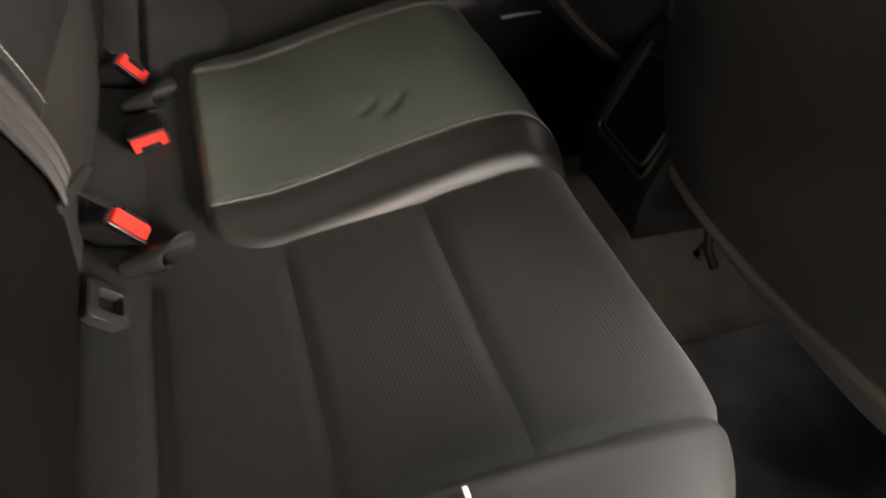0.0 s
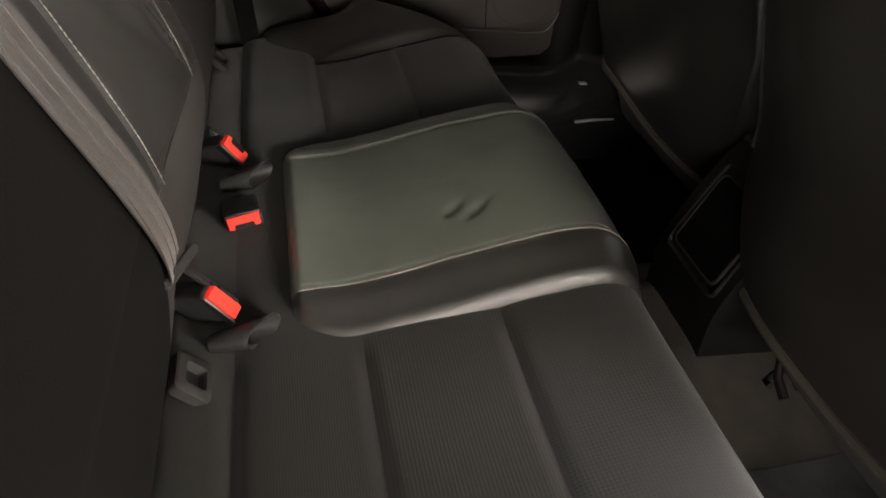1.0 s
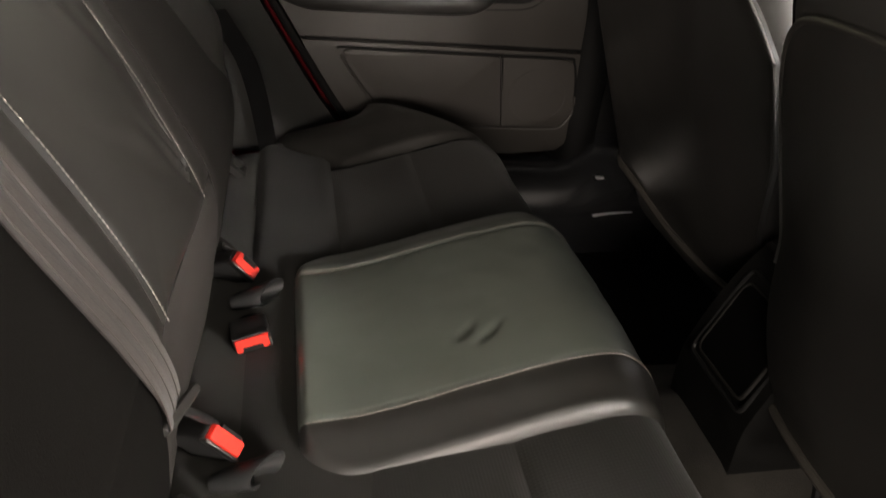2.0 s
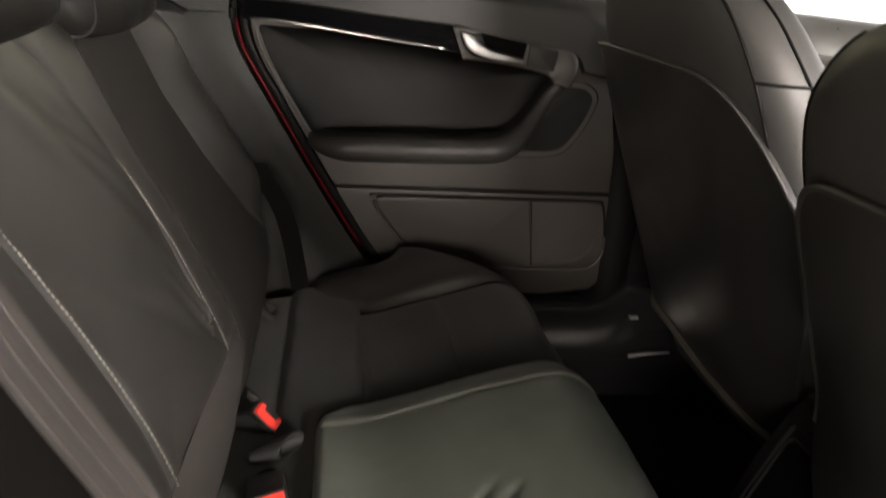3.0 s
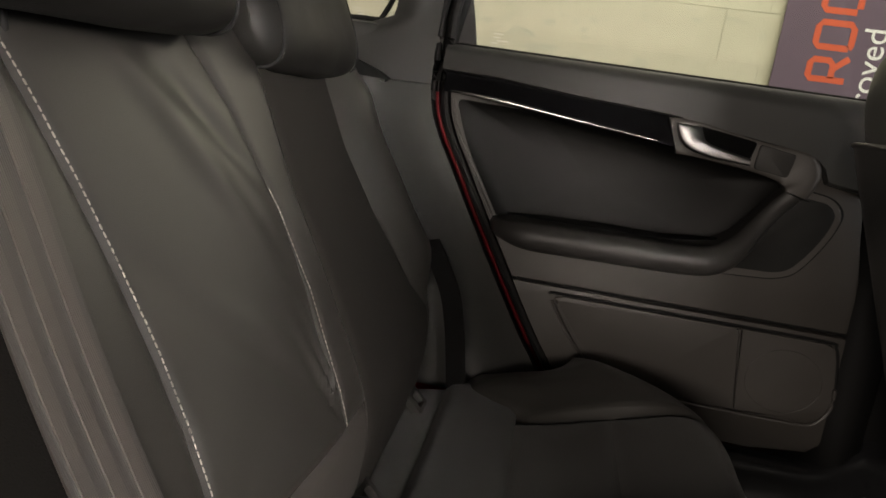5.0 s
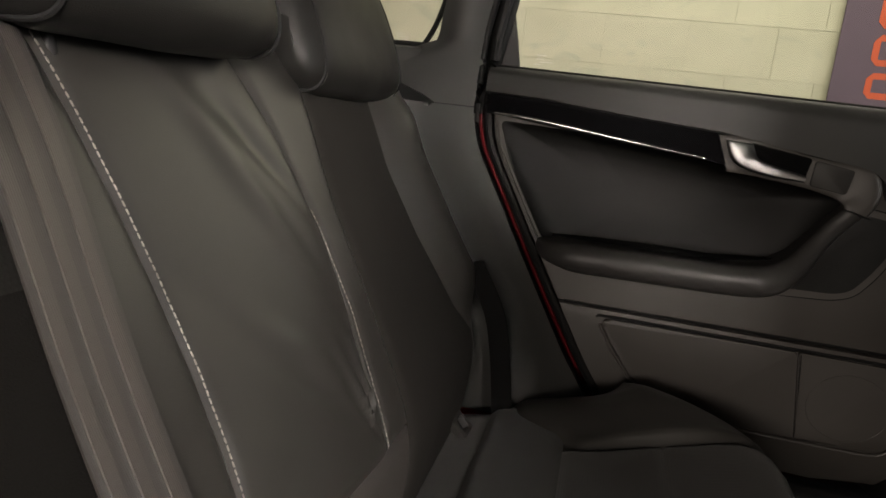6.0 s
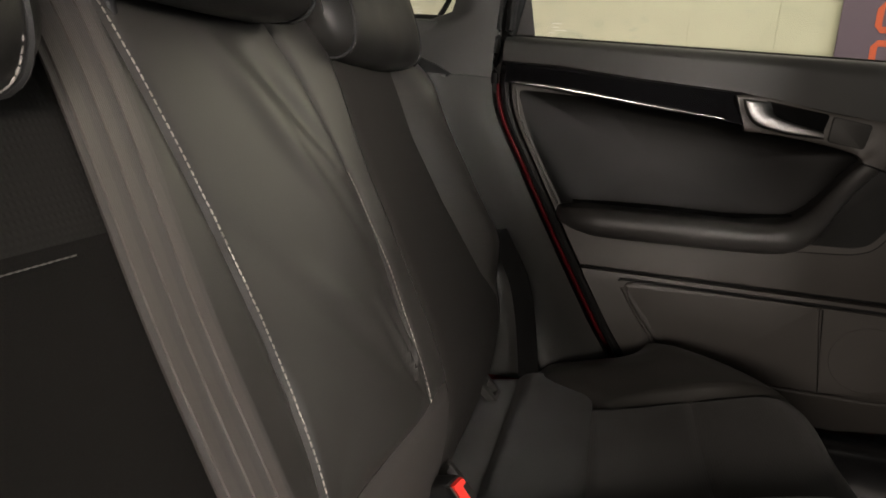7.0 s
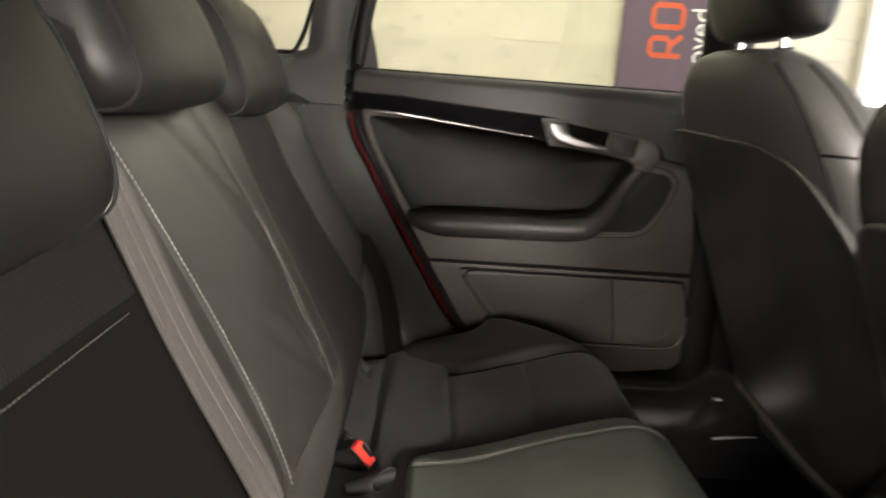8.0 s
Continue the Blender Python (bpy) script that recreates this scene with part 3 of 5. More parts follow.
dpart("door_shell", holed_plate(edge_between(0.80, 0.24, 0.0) + [(0.69, 0.24), (0.69, 0.80)], INSET, 0.722, 0.775, 0.001), PLASTIC_DARK)
dpart("upper_field", holed_plate(UP, INSET, DY, 0.721), PLASTIC)


def inset_depth(x, z):
    """The inset sinks towards the handle and under the strip."""
    return 0.036 * (1 - math.exp(-max(0.0, x + 0.035) / 0.11)) + 0.015 * smoothstep(0.54, 0.72, z) * smoothstep(0.0, 0.22, x)


bm_in = bmesh.new()
cx, cz = 0.22, 0.62
rings = []
for s, dy in ((1.0, 0.0), (0.992, -0.0005), (0.975, 0.0025), (0.94, 0.0075), (0.88, 0.0115), (0.80, 0.0145), (0.65, 0.0165), (0.4, 0.0175), (0.15, 0.018)):
    rings.append([bm_in.verts.new((cx + (p[0] - cx) * s, DY + inset_depth(cx + (p[0] - cx) * s, cz + (p[1] - cz) * s) * dy / 0.018 - 0.0015 * (1 - s) + 0.0005, cz + (p[1] - cz) * s)) for p in INSET])
grid_faces(bm_in, rings, closed_v=True)
bm_in.faces.new(rings[-1])
back = [bm_in.verts.new((p[0], DY + 0.056, p[1])) for p in INSET]
grid_faces(bm_in, [rings[0], back], closed_v=True)
bm_in.faces.new(back)
dpart("inset", bm_in, LEATHER_DARK, "smooth black leather inset")
dpart("inset_edge", tube(catmull([(-0.034, DY - 0.004, 0.728), (-0.025, DY - 0.004, 0.69), (-0.006, DY - 0.004, 0.650), (0.025, DY - 0.004, 0.595), (0.058, DY - 0.004, 0.540)], 5), 0.0022, 8), PLASTIC)

# armrest, black sheet as trough shade, and the pull handle that rises from it
arm_path = catmull([(0.058, 0, 0.532), (0.10, 0, 0.5295), (0.20, 0, 0.5300), (0.30, 0, 0.5310), (0.375, 0, 0.5325), (0.420, 0, 0.539), (0.454, 0, 0.559), (0.480, 0, 0.590), (0.506, 0, 0.625), (0.5285, 0, 0.6515)], 6)
arm_shape = [(0.705, 0.020), (0.680, 0.019), (0.650, 0.0185), (0.634, 0.020), (0.624, 0.0185), (0.616, 0.012), (0.612, 0.002), (0.6125, -0.010), (0.618, -0.020), (0.630, -0.0265), (0.655, -0.030), (0.705, -0.034)]
arm_rings = []
for i, p in enumerate(arm_path):
    g = (arm_path[min(i + 1, len(arm_path) - 1)] - arm_path[max(i - 1, 0)]).normalized()
    up = Vector((-g.z, 0, g.x))
    q = min(1.0, max(0.0, (p.x - 0.057) / 0.075))
    w = max(0.05, math.sqrt(1 - (1 - q) ** 2)) * lerp(1.0, 0.405, smoothstep(0.40, 0.52, p.x))
    h = (0.25 + 0.75 * math.sqrt(q)) * lerp(1.0, 0.60, smoothstep(0.42, 0.50, p.x))
    arm_rings.append([Vector((p.x, 0.705 - (0.705 - y) * w, p.z)) + up * (z * h + 0.0035 * smoothstep(0.42, 0.50, p.x)) for y, z in arm_shape])
dpart("armrest", loft(arm_rings), ARM_LEATHER, "padded black leather armrest that bends up into a pull handle")
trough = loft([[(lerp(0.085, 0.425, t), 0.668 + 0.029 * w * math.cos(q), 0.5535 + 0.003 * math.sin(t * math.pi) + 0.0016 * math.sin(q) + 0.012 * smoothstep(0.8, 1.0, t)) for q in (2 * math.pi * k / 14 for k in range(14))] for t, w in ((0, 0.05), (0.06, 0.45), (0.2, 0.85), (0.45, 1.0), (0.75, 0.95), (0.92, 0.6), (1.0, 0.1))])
dpart("trough_shade", trough, SHADE_BLACK, "black sheet for the shade along the armrest")


OUTER = catmull([(0.317, 0, 0.745), (0.369, 0, 0.744), (0.46, 0, 0.727), (0.525, 0, 0.7205), (0.550, 0, 0.711), (0.5615, 0, 0.693), (0.559, 0, 0.670), (0.548, 0, 0.646)], 6)
INNER = catmull([(0.338, 0, 0.690), (0.380, 0, 0.688), (0.455, 0, 0.679), (0.497, 0, 0.670), (0.505, 0, 0.666), (0.509, 0, 0.663), (0.511, 0, 0.660), (0.512, 0, 0.656)], 6)


def bezel_fn(u, v):
    """The bezel round the lever, which turns down into the cap of the pull handle."""
    i = u * (len(OUTER) - 1)
    k = min(int(i), len(OUTER) - 2)
    a, b = OUTER[k].lerp(OUTER[k + 1], i - k), INNER[k].lerp(INNER[k + 1], i - k)
    p = a.lerp(b, v)
    round_out = 0.010 * math.exp(-v / 0.10) * smoothstep(0.45, 0.75, u) + 0.003 * math.exp(-v / 0.05)
    return (p.x, 0.6775 - 0.009 * smoothstep(0.35, 0.95, u) + round_out + 0.003 * math.exp(-(1 - v) / 0.05), p.z)


dpart("cap_joint", tube([(0.5115, 0.6665, 0.6555), (0.530, 0.6660, 0.6505), (0.549, 0.6685, 0.6455)], 0.0014, 6), RUBBER)
dpart("bezel", slab(bezel_fn, 70, 24, (0, 0.018, 0)), PLASTIC, "smooth grey bezel that turns down into the pull handle")

# dark plate for the shaded bin before the pull handle
BIN = rounded([(0.545, 0.660), (0.592, 0.653), (0.614, 0.632), (0.606, 0.598), (0.586, 0.556), (0.560, 0.520), (0.53, 0.510), (0.44, 0.505), (0.44, 0.53)], [0.01, 0.016, 0.016, 0.02, 0.02, 0.02, 0.02, 0.005, 0.005])
BIN_IN = rounded([(0.540, 0.650), (0.588, 0.644), (0.603, 0.628), (0.596, 0.598), (0.577, 0.560), (0.553, 0.528), (0.53, 0.520), (0.45, 0.518), (0.45, 0.54)], [0.01, 0.014, 0.014, 0.02, 0.02, 0.02, 0.02, 0.005, 0.005])
dpart("bin_gap", side_plate([(0.515 + (p[0] - 0.515) * 1.035, 0.585 + (p[1] - 0.585) * 1.03) for p in BIN], DY - 0.0045, DY + 0.02, 0.001), RUBBER)
dpart("bin_rim", side_plate(BIN, DY - 0.0065, DY + 0.02, 0.004), PLASTIC)
dpart("bin", side_plate(BIN_IN, DY - 0.0072, DY + 0.02, 0.0008), GREYPLASTIC_DARK, "dark plate for the shaded bin")

# black plate as the recess's shade, cover and lever
RECESS = rounded([(0.360, 0.7395), (0.456, 0.7245), (0.449, 0.692), (0.372, 0.697)], 0.005)
dpart("recess_shade", side_plate(RECESS, 0.6764, 0.69, 0.0006), SHADE_BLACK)
SWITCH = rounded([(0.4615, 0.7215), (0.516, 0.7130), (0.510, 0.6775), (0.459, 0.6845)], 0.005)
dpart("cover_gap", side_plate([(0.487 + (p[0] - 0.487) * 1.035, 0.699 + (p[1] - 0.699) * 1.05) for p in SWITCH], 0.6752, 0.69, 0.0004), RUBBER)
dpart("blank_cover", side_plate(SWITCH, 0.6742, 0.69, 0.0010), GREYPLASTIC)
LOW_EDGE = catmull([(0.328, 0, 0.7385), (0.333, 0, 0.722), (0.342, 0, 0.708), (0.357, 0, 0.699), (0.388, 0, 0.692), (0.418, 0, 0.6895), (0.447, 0, 0.688)], 5)
TOP_EDGE = catmull([(0.367, 0, 0.7365), (0.3715, 0, 0.726), (0.3750, 0, 0.7185), (0.381, 0, 0.7140), (0.396, 0, 0.7095), (0.421, 0, 0.7040), (0.4475, 0, 0.6985)], 5)


def lever_fn(u, v):
    i = u * (len(LOW_EDGE) - 1)
    k = min(int(i), len(LOW_EDGE) - 2)
    p = LOW_EDGE[k].lerp(LOW_EDGE[k + 1], i - k).lerp(TOP_EDGE[k].lerp(TOP_EDGE[k + 1], i - k), v)
    edge = 0.0035 * math.exp(-v / 0.07) + 0.0025 * math.exp(-(1 - v) / 0.07) + 0.003 * math.exp(-u / 0.02)
    return (p.x, 0.659 + 0.007 * smoothstep(0.45, 0.0, u) * v + 0.002 * v * v + edge, p.z)


lever_bm = slab(lever_fn, 60, 20, (0, 0.010, 0))
dpart("handle", lever_bm, SATIN, "satin chrome door handle lever")

# seal and painted jamb along the rear edge
dpart("door_seal", tube([(-0.010, 0.700, 1.05), (-0.042, 0.710, 0.93)] + [(x + 0.009, 0.713, z) for x, z in edge_line], 0.0085, 8), RUBBER)
jamb = thing("door_jamb", "red painted door jamb beside the seal", "door jamb", (0, 0.73, 0.3), kind="structure")
under(part("painted_strip", tube([(x - 0.0035, 0.709, z) for x, z in edge_line if 0.315 < z < 0.74], 0.0030, 8), PAINT, None, "red paint"), jamb)
under(part("body_seal", tube([(-0.030, 0.690, 1.05), (-0.060, 0.702, 0.93)] + [(x - 0.010, 0.706, z) for x, z in edge_line if z > 0.73], 0.0065, 8), RUBBER), jamb)
# window frame and glass of the far door
frame_pts = [(-0.064, 0.75, 0.80), (-0.052, 0.745, 0.88), (-0.040, 0.735, 0.95), (0.0, 0.68, 1.08), (0.06, 0.655, 1.13), (0.30, 0.64, 1.15), (0.64, 0.64, 1.14)]
dpart("window_frame", tube(catmull(frame_pts, 5), 0.016, 10), RUBBER)
tri = [(-0.075, 0.79), (-0.014, 0.812), (-0.024, 0.862), (-0.036, 0.915), (-0.040, 0.97), (-0.075, 0.97)]
dpart("frame_filler", side_plate(tri, 0.742, 0.752, 0.003), PLASTIC_DARK)
pane = slab(lambda u, v: (lerp(-0.05, 0.72, u), lerp(0.752, 0.66, v ** 1.5), lerp(0.79, 1.14, v)), 4, 8, (0, 0.004, 0))
pn = dpart("window_pane", pane, GLASS, "clear side window glass")
pn.visible_shadow = False
for k, (x, z, w) in enumerate(((0.012, 0.843, 0.022), (0.010, 0.837, 0.016), (0.020, 0.832, 0.026), (0.006, 0.8275, 0.014))):
    dpart("glass_print", box(x + 0.008, 0.7415, z, w * 0.8, 0.0006, 0.0016), PRINT_GREY)

# ---- side trim and pillar behind the far door ----
side = thing("pillar_trim", "grey moulded side trim beside the rear seat", "side trim", (-0.1, 0.68, 0.25), kind="structure")


def wheel_fn(u, v):
    z = lerp(0.7445, 0.235, v)
    x1 = edge_x(z, -0.014)
    x0 = lerp(-0.40, -0.12, smoothstep(0.72, 0.25, z))
    x = lerp(x0, x1, u)
    return (x, 0.700 - 0.055 * smoothstep(0.0, 0.75, (x1 - x) / 0.16) - 0.012 * smoothstep(0.6, 0.2, z) + 0.004 * smoothstep(0.02, 0, x1 - x), z)


under(part("lower_cover", slab(wheel_fn, 20, 24, (0, 0.03, 0)), PILLAR_PLASTIC), side)


# Added dark block that stops bright wall showing through the door gap.
under(part("gap_seal", box(-0.055, 0.752, 0.735, 0.11, 0.014, 0.12), RUBBER), side)
under(part("joint_backing", box(-0.20, 0.722, 0.745, 0.27, 0.02, 0.05), RUBBER), side)


def pillar_fn(u, v):
    z = lerp(0.746, 1.13, v)
    x1 = lerp(-0.072, -0.02, smoothstep(0.85, 1.13, z)) if z > 0.8 else edge_x(z, -0.014)
    w = lerp(0.26, 0.080, smoothstep(0.79, 0.855, z))
    x = x1 - w * (1 - u)
    return (x, 0.702 - 0.03 * math.sin(math.pi * u) * 0.6 - 0.020 * smoothstep(0.85, 1.1, z), z)


under(part("upper_cover", slab(pillar_fn, 14, 26, (0, 0.03, 0)), PILLAR_PLASTIC), side)
under(part("ledge_cover", box(-0.33, 0.71, 0.79, 0.33, 0.05, 0.09, 0.015), PILLAR_PLASTIC), side)
SLOT = rounded([(-0.235, 0.782), (-0.165, 0.757), (-0.142, 0.744), (-0.150, 0.738), (-0.235, 0.735)], 0.005, 3)
# Flat black plate painted as the shade in the latch recess.
under(part("latch_recess", side_plate(SLOT, 0.664, 0.69, 0.002), RUBBER), side)
under(part("latch_grip", tube([(-0.225, 0.662, 0.742), (-0.185, 0.660, 0.740), (-0.150, 0.664, 0.741)], [0.006, 0.007, 0.003], 8, 0.7), SATIN), side)
qp = under(part("quarter_pane", slab(lambda u, v: (lerp(-0.62, -0.13, u), lerp(0.745, 0.66, v), lerp(0.80, 1.14, v)), 2, 4, (0, 0.004, 0)), GLASS), side)
qp.visible_shadow = False
under(part("quarter_seal", tube(catmull([(-0.55, 0.735, 0.841), (-0.20, 0.735, 0.841), (-0.185, 0.735, 0.846), (-0.165, 0.733, 0.885), (-0.145, 0.728, 0.95), (-0.09, 0.69, 1.10)], 4), 0.005, 8), RUBBER), side)
for x, z, w in ((-0.232, 0.857, 0.02), (-0.226, 0.852, 0.026), (-0.222, 0.848, 0.012)):
    under(part("glass_print", box(x, 0.733, z, w * 0.8, 0.0006, 0.0016), PRINT_GREY), side)
# door sill inside the far door
sill = thing("sill_trim", "dark glossy plastic door sill trim", "sill trim", (0.65, 0.68, 0.02), kind="structure")


def sill_fn(u, v):
    x = lerp(0.47, 0.98, u)
    y = lerp(0.735, 0.60, v)
    z = 0.013 + 0.182 * math.sqrt(max(0.0, 1 - max(0.0, v - 0.2) ** 2 / 0.64)) + 0.05 * smoothstep(0.66, 0.76, x) * (1 - v)
    return (x, y, z)


under(part("cover", slab(sill_fn, 24, 16, (0, 0.01, -0.02)), material("sill_plastic", (0.026, 0.0268, 0.0285), 0.20, vary=0.08, spec=1.0)), sill)
under(part("bright_end", box(0.742, 0.635, 0.181, 0.018, 0.012, 0.003, 0.001), WHITEPRINT), sill)
# White rod painted as the highlight low on the glossy sill.
under(part("bright_edge", tube([(0.735, 0.612, 0.100), (0.775, 0.610, 0.106), (0.825, 0.608, 0.110)], [0.005, 0.004, 0.002], 8, 0.6), WHITEPRINT), sill)

# ---- rear bench ----
CUSHION = Profile([(-0.055, 0.225), (-0.030, 0.246), (-0.005, 0.254), (0.018, 0.258), (0.033, 0.261), (0.060, 0.270), (0.10, 0.2745), (0.155, 0.279), (0.22, 0.292), (0.29, 0.309), (0.345, 0.322), (0.385, 0.331), (0.416, 0.331), (0.439, 0.319), (0.454, 0.295), (0.460, 0.258), (0.457, 0.20), (0.448, 0.14)])
S_BITE, S_REAR, S_MID = CUSHION.where(0, 0.033), CUSHION.where(0, 0.155), CUSHION.where(0, 0.292)
S_END = CUSHION.length - 0.002
rear_seat = thing("rear_bench", "black leather and dark textile rear bench of a car", "bench", (0.2, 0, 0.02))
bench = under(part("cushion", box(0.21, 0, 0.125, 0.41, 1.24, 0.21, 0.02), DARKCLOTH, None, "leather and textile bench cushion"), rear_seat)


def plan_round(y):
    """The front corners of the bench are rounded off in plan."""
    t = max(0.0, abs(y) - 0.425)
    return 1.1 * t * t + 9.0 * t ** 3


def bump_at(p, c, r, amount):
    return amount * math.exp(-((p[0] - c[0]) / r[0]) ** 2 - ((p[1] - c[1]) / r[1]) ** 2)


def patch(prof, d0, d1, ya, yb, height, nu, nv, groove=0.005, width=0.007, back=-0.03, soft=0.0):
    """An upholstery field between two lengths of a profile and two lines in y; its edges sink into seams."""
    def fn(u, v):
        d = lerp(d0, d1, u)
        y0 = ya(d) if callable(ya) else ya
        y1 = yb(d) if callable(yb) else yb
        y = lerp(y0, y1, v)
        e = min(u * (d1 - d0), (1 - u) * (d1 - d0), v * abs(y1 - y0), (1 - v) * abs(y1 - y0))
        h = height(d, y, e) - groove * smoothstep(0.19, 0.235, abs(y)) * math.exp(-(e / width) ** 2) + soft * (1 - math.exp(-e / 0.03))
        p = prof.at(d, h, y)
        p.x -= plan_round(y) * smoothstep(0.16, 0.45, p.x)
        return p

    def off(u, v):
        a, b = prof.at(lerp(d0, d1, u), 0.0), prof.at(lerp(d0, d1, u), back)
        return b - a
    return slab(fn, nu, nv, off)


def bench_h(d, y, e):
    # sitting hollow of each outer seat, and small unevenness
    hollow = -0.006 * math.exp(-((abs(y) - 0.34) / 0.10) ** 2) * smoothstep(S_BITE, S_MID, d) * smoothstep(S_END, S_MID, d)
    return hollow + 0.0012 * noise.noise((d * 14, y * 11, 3.0))


def line_y(d):
    """Where textile meets the leather bolster."""
    x = CUSHION.at(d).x
    return lerp(0.468, 0.492, smoothstep(0.12, 0.45, x))


inside(part("gap_strip", patch(CUSHION, 0.0, S_BITE, -0.58, 0.58, bench_h, 14, 80), FABRIC, None, "dark textile in the seat gap"), bench)
inside(part("rear_strip", patch(CUSHION, S_BITE, S_REAR, -0.60, 0.60, bench_h, 26, 90), FABRIC_RIB, None, "smooth dark textile strip"), bench)
for sign in (1, -1):
    lo, hi = (0.10, line_y) if sign > 0 else (lambda d: -line_y(d), -0.10)
    inside(part("seat_field", patch(CUSHION, S_REAR, S_MID, lo, hi, bench_h, 26, 60, soft=0.003), TEXTILE, None, "ribbed dark textile field"), bench)
    inside(part("front_field", patch(CUSHION, S_MID, S_END, lo, hi, bench_h, 48, 60, soft=0.003), TEXTILE_GRID, None, "ribbed dark textile field"), bench)

    def bol_h(d, y, e):
        x = CUSHION.at(d).x
        t = (abs(y) - line_y(d)) / 0.16
        rise = 0.016 * smoothstep(0.0, 0.10, t) + 0.012 * smoothstep(0.12, 0.62, t) - 0.010 * smoothstep(0.75, 1.0, t)
        front = smoothstep(0.31, 0.46, x)
        # the rear end runs out in a soft slope, later at the inner edge
        start = S_REAR + 0.030 - 0.10 * smoothstep(0.0, 0.7, t)
        return -0.022 * smoothstep(start + 0.005, start - 0.045, d) + rise * smoothstep(start - 0.05, start + 0.09, d) * (1 - front) - 0.030 * front * t * t + 0.001 * noise.noise((d * 18, y * 18, 1.0))

    a, b = (line_y, lambda d: line_y(d) + 0.16) if sign > 0 else (lambda d: -line_y(d) - 0.16, lambda d: -line_y(d))
    inside(part("bolster", patch(CUSHION, S_REAR - 0.10, S_END, a, b, bol_h, 60, 36, groove=0.004, back=-0.05), BOLSTER, None, "smooth black leather bolster"), bench)

# raised leather field in the middle
PX0, PHW = CUSHION.where(0, 0.087), 0.197


def mid_half(d):
    """Half width of the middle field: its rear corners are rounded."""
    q = min(1, max(0, (d - PX0) / 0.06))
    return PHW - 0.06 * (1 - math.sqrt(1 - (1 - q) ** 2))


def mid_edge(d, y):
    """How far a point of the middle field lies inside its rounded outline."""
    a, b = d - PX0, PHW - abs(y)
    if a < 0.06 and b < 0.06:
        return 0.06 - math.hypot(0.06 - a, 0.06 - b)
    return min(a, b)


def mid_height(d, y):
    x, a = CUSHION.at(d).x, abs(y)
    rise = lerp(0.016, 0.030, smoothstep(0.10, 0.36, x)) - 0.012 * smoothstep(0.40, 0.46, x)
    flank = 0.012 * smoothstep(0.0, 1.0, (a - 0.134) / 0.055) ** 1.3 if a > 0.134 else 0.0
    crown = 0.0035 * (1 - min(1.0, a / 0.134) ** 2)
    seam = -0.0032 * math.exp(-((a - 0.129) / 0.0022) ** 2)
    e = min(1.0, max(0.0, mid_edge(d, y)) / 0.016)
    roll = math.sqrt(max(0.0, 1 - (1 - e) ** 2))
    h = -0.024 + (0.024 + rise - flank + crown + seam) * roll
    p = (x, y)
    for c, r, amount in (((0.279, -0.054), (0.016, 0.0050), -0.0058), ((0.304, -0.064), (0.018, 0.0055), -0.0054), ((0.262, -0.066), (0.010, 0.006), 0.0018), ((0.292, -0.046), (0.012, 0.004), 0.0014), ((0.318, -0.058), (0.008, 0.008), 0.0012)):
        # short dents that lie aslant
        dx, dy = x - c[0], y - c[1]
        q = (dx * 0.75 + dy * 0.66, -dx * 0.66 + dy * 0.75)
        h += bump_at(q, (0, 0), r, amount)
    h += 0.0010 * noise.noise((x * 16, y * 16, 0.3)) + 0.0007 * noise.noise((x * 38, y * 38, 5.3))
    return h


def mid_piece(name, y0, y1, nv, mat, label):
    """One leather piece of the middle field between two lines across it; None stands for the rounded outer edge."""
    def spot(u, v):
        d = lerp(PX0, S_END - 0.03, u ** 1.5)
        a, b = (-mid_half(d) if y0 is None else y0), (mid_half(d) if y1 is None else y1)
        q = v
        if y0 is None:
            q = v ** 1.6
        elif y1 is None:
            q = 1 - (1 - v) ** 1.6
        return d, lerp(a, b, q)

    def fn(u, v):
        d, y = spot(u, v)
        return CUSHION.at(d, mid_height(d, y), y)

    def off(u, v):
        d, y = spot(u, v)
        return CUSHION.at(d, -0.02) - CUSHION.at(d, 0.0)
    return inside(part(name, slab(fn, 120, nv, off), mat, None, label), bench)


mid_piece("middle_field", -0.129, 0.129, 90, LEATHER_WORN_LIT, "worn leather middle field with two small dents, sheen painted grey-green")
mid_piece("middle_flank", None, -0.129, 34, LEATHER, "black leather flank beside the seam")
# Same leather as the near flank; its sheen is painted into the colour.
mid_piece("middle_flank", 0.129, None, 34, LEATHER_WORN_LIT, "worn leather flank beside the seam, sheen painted grey-green")


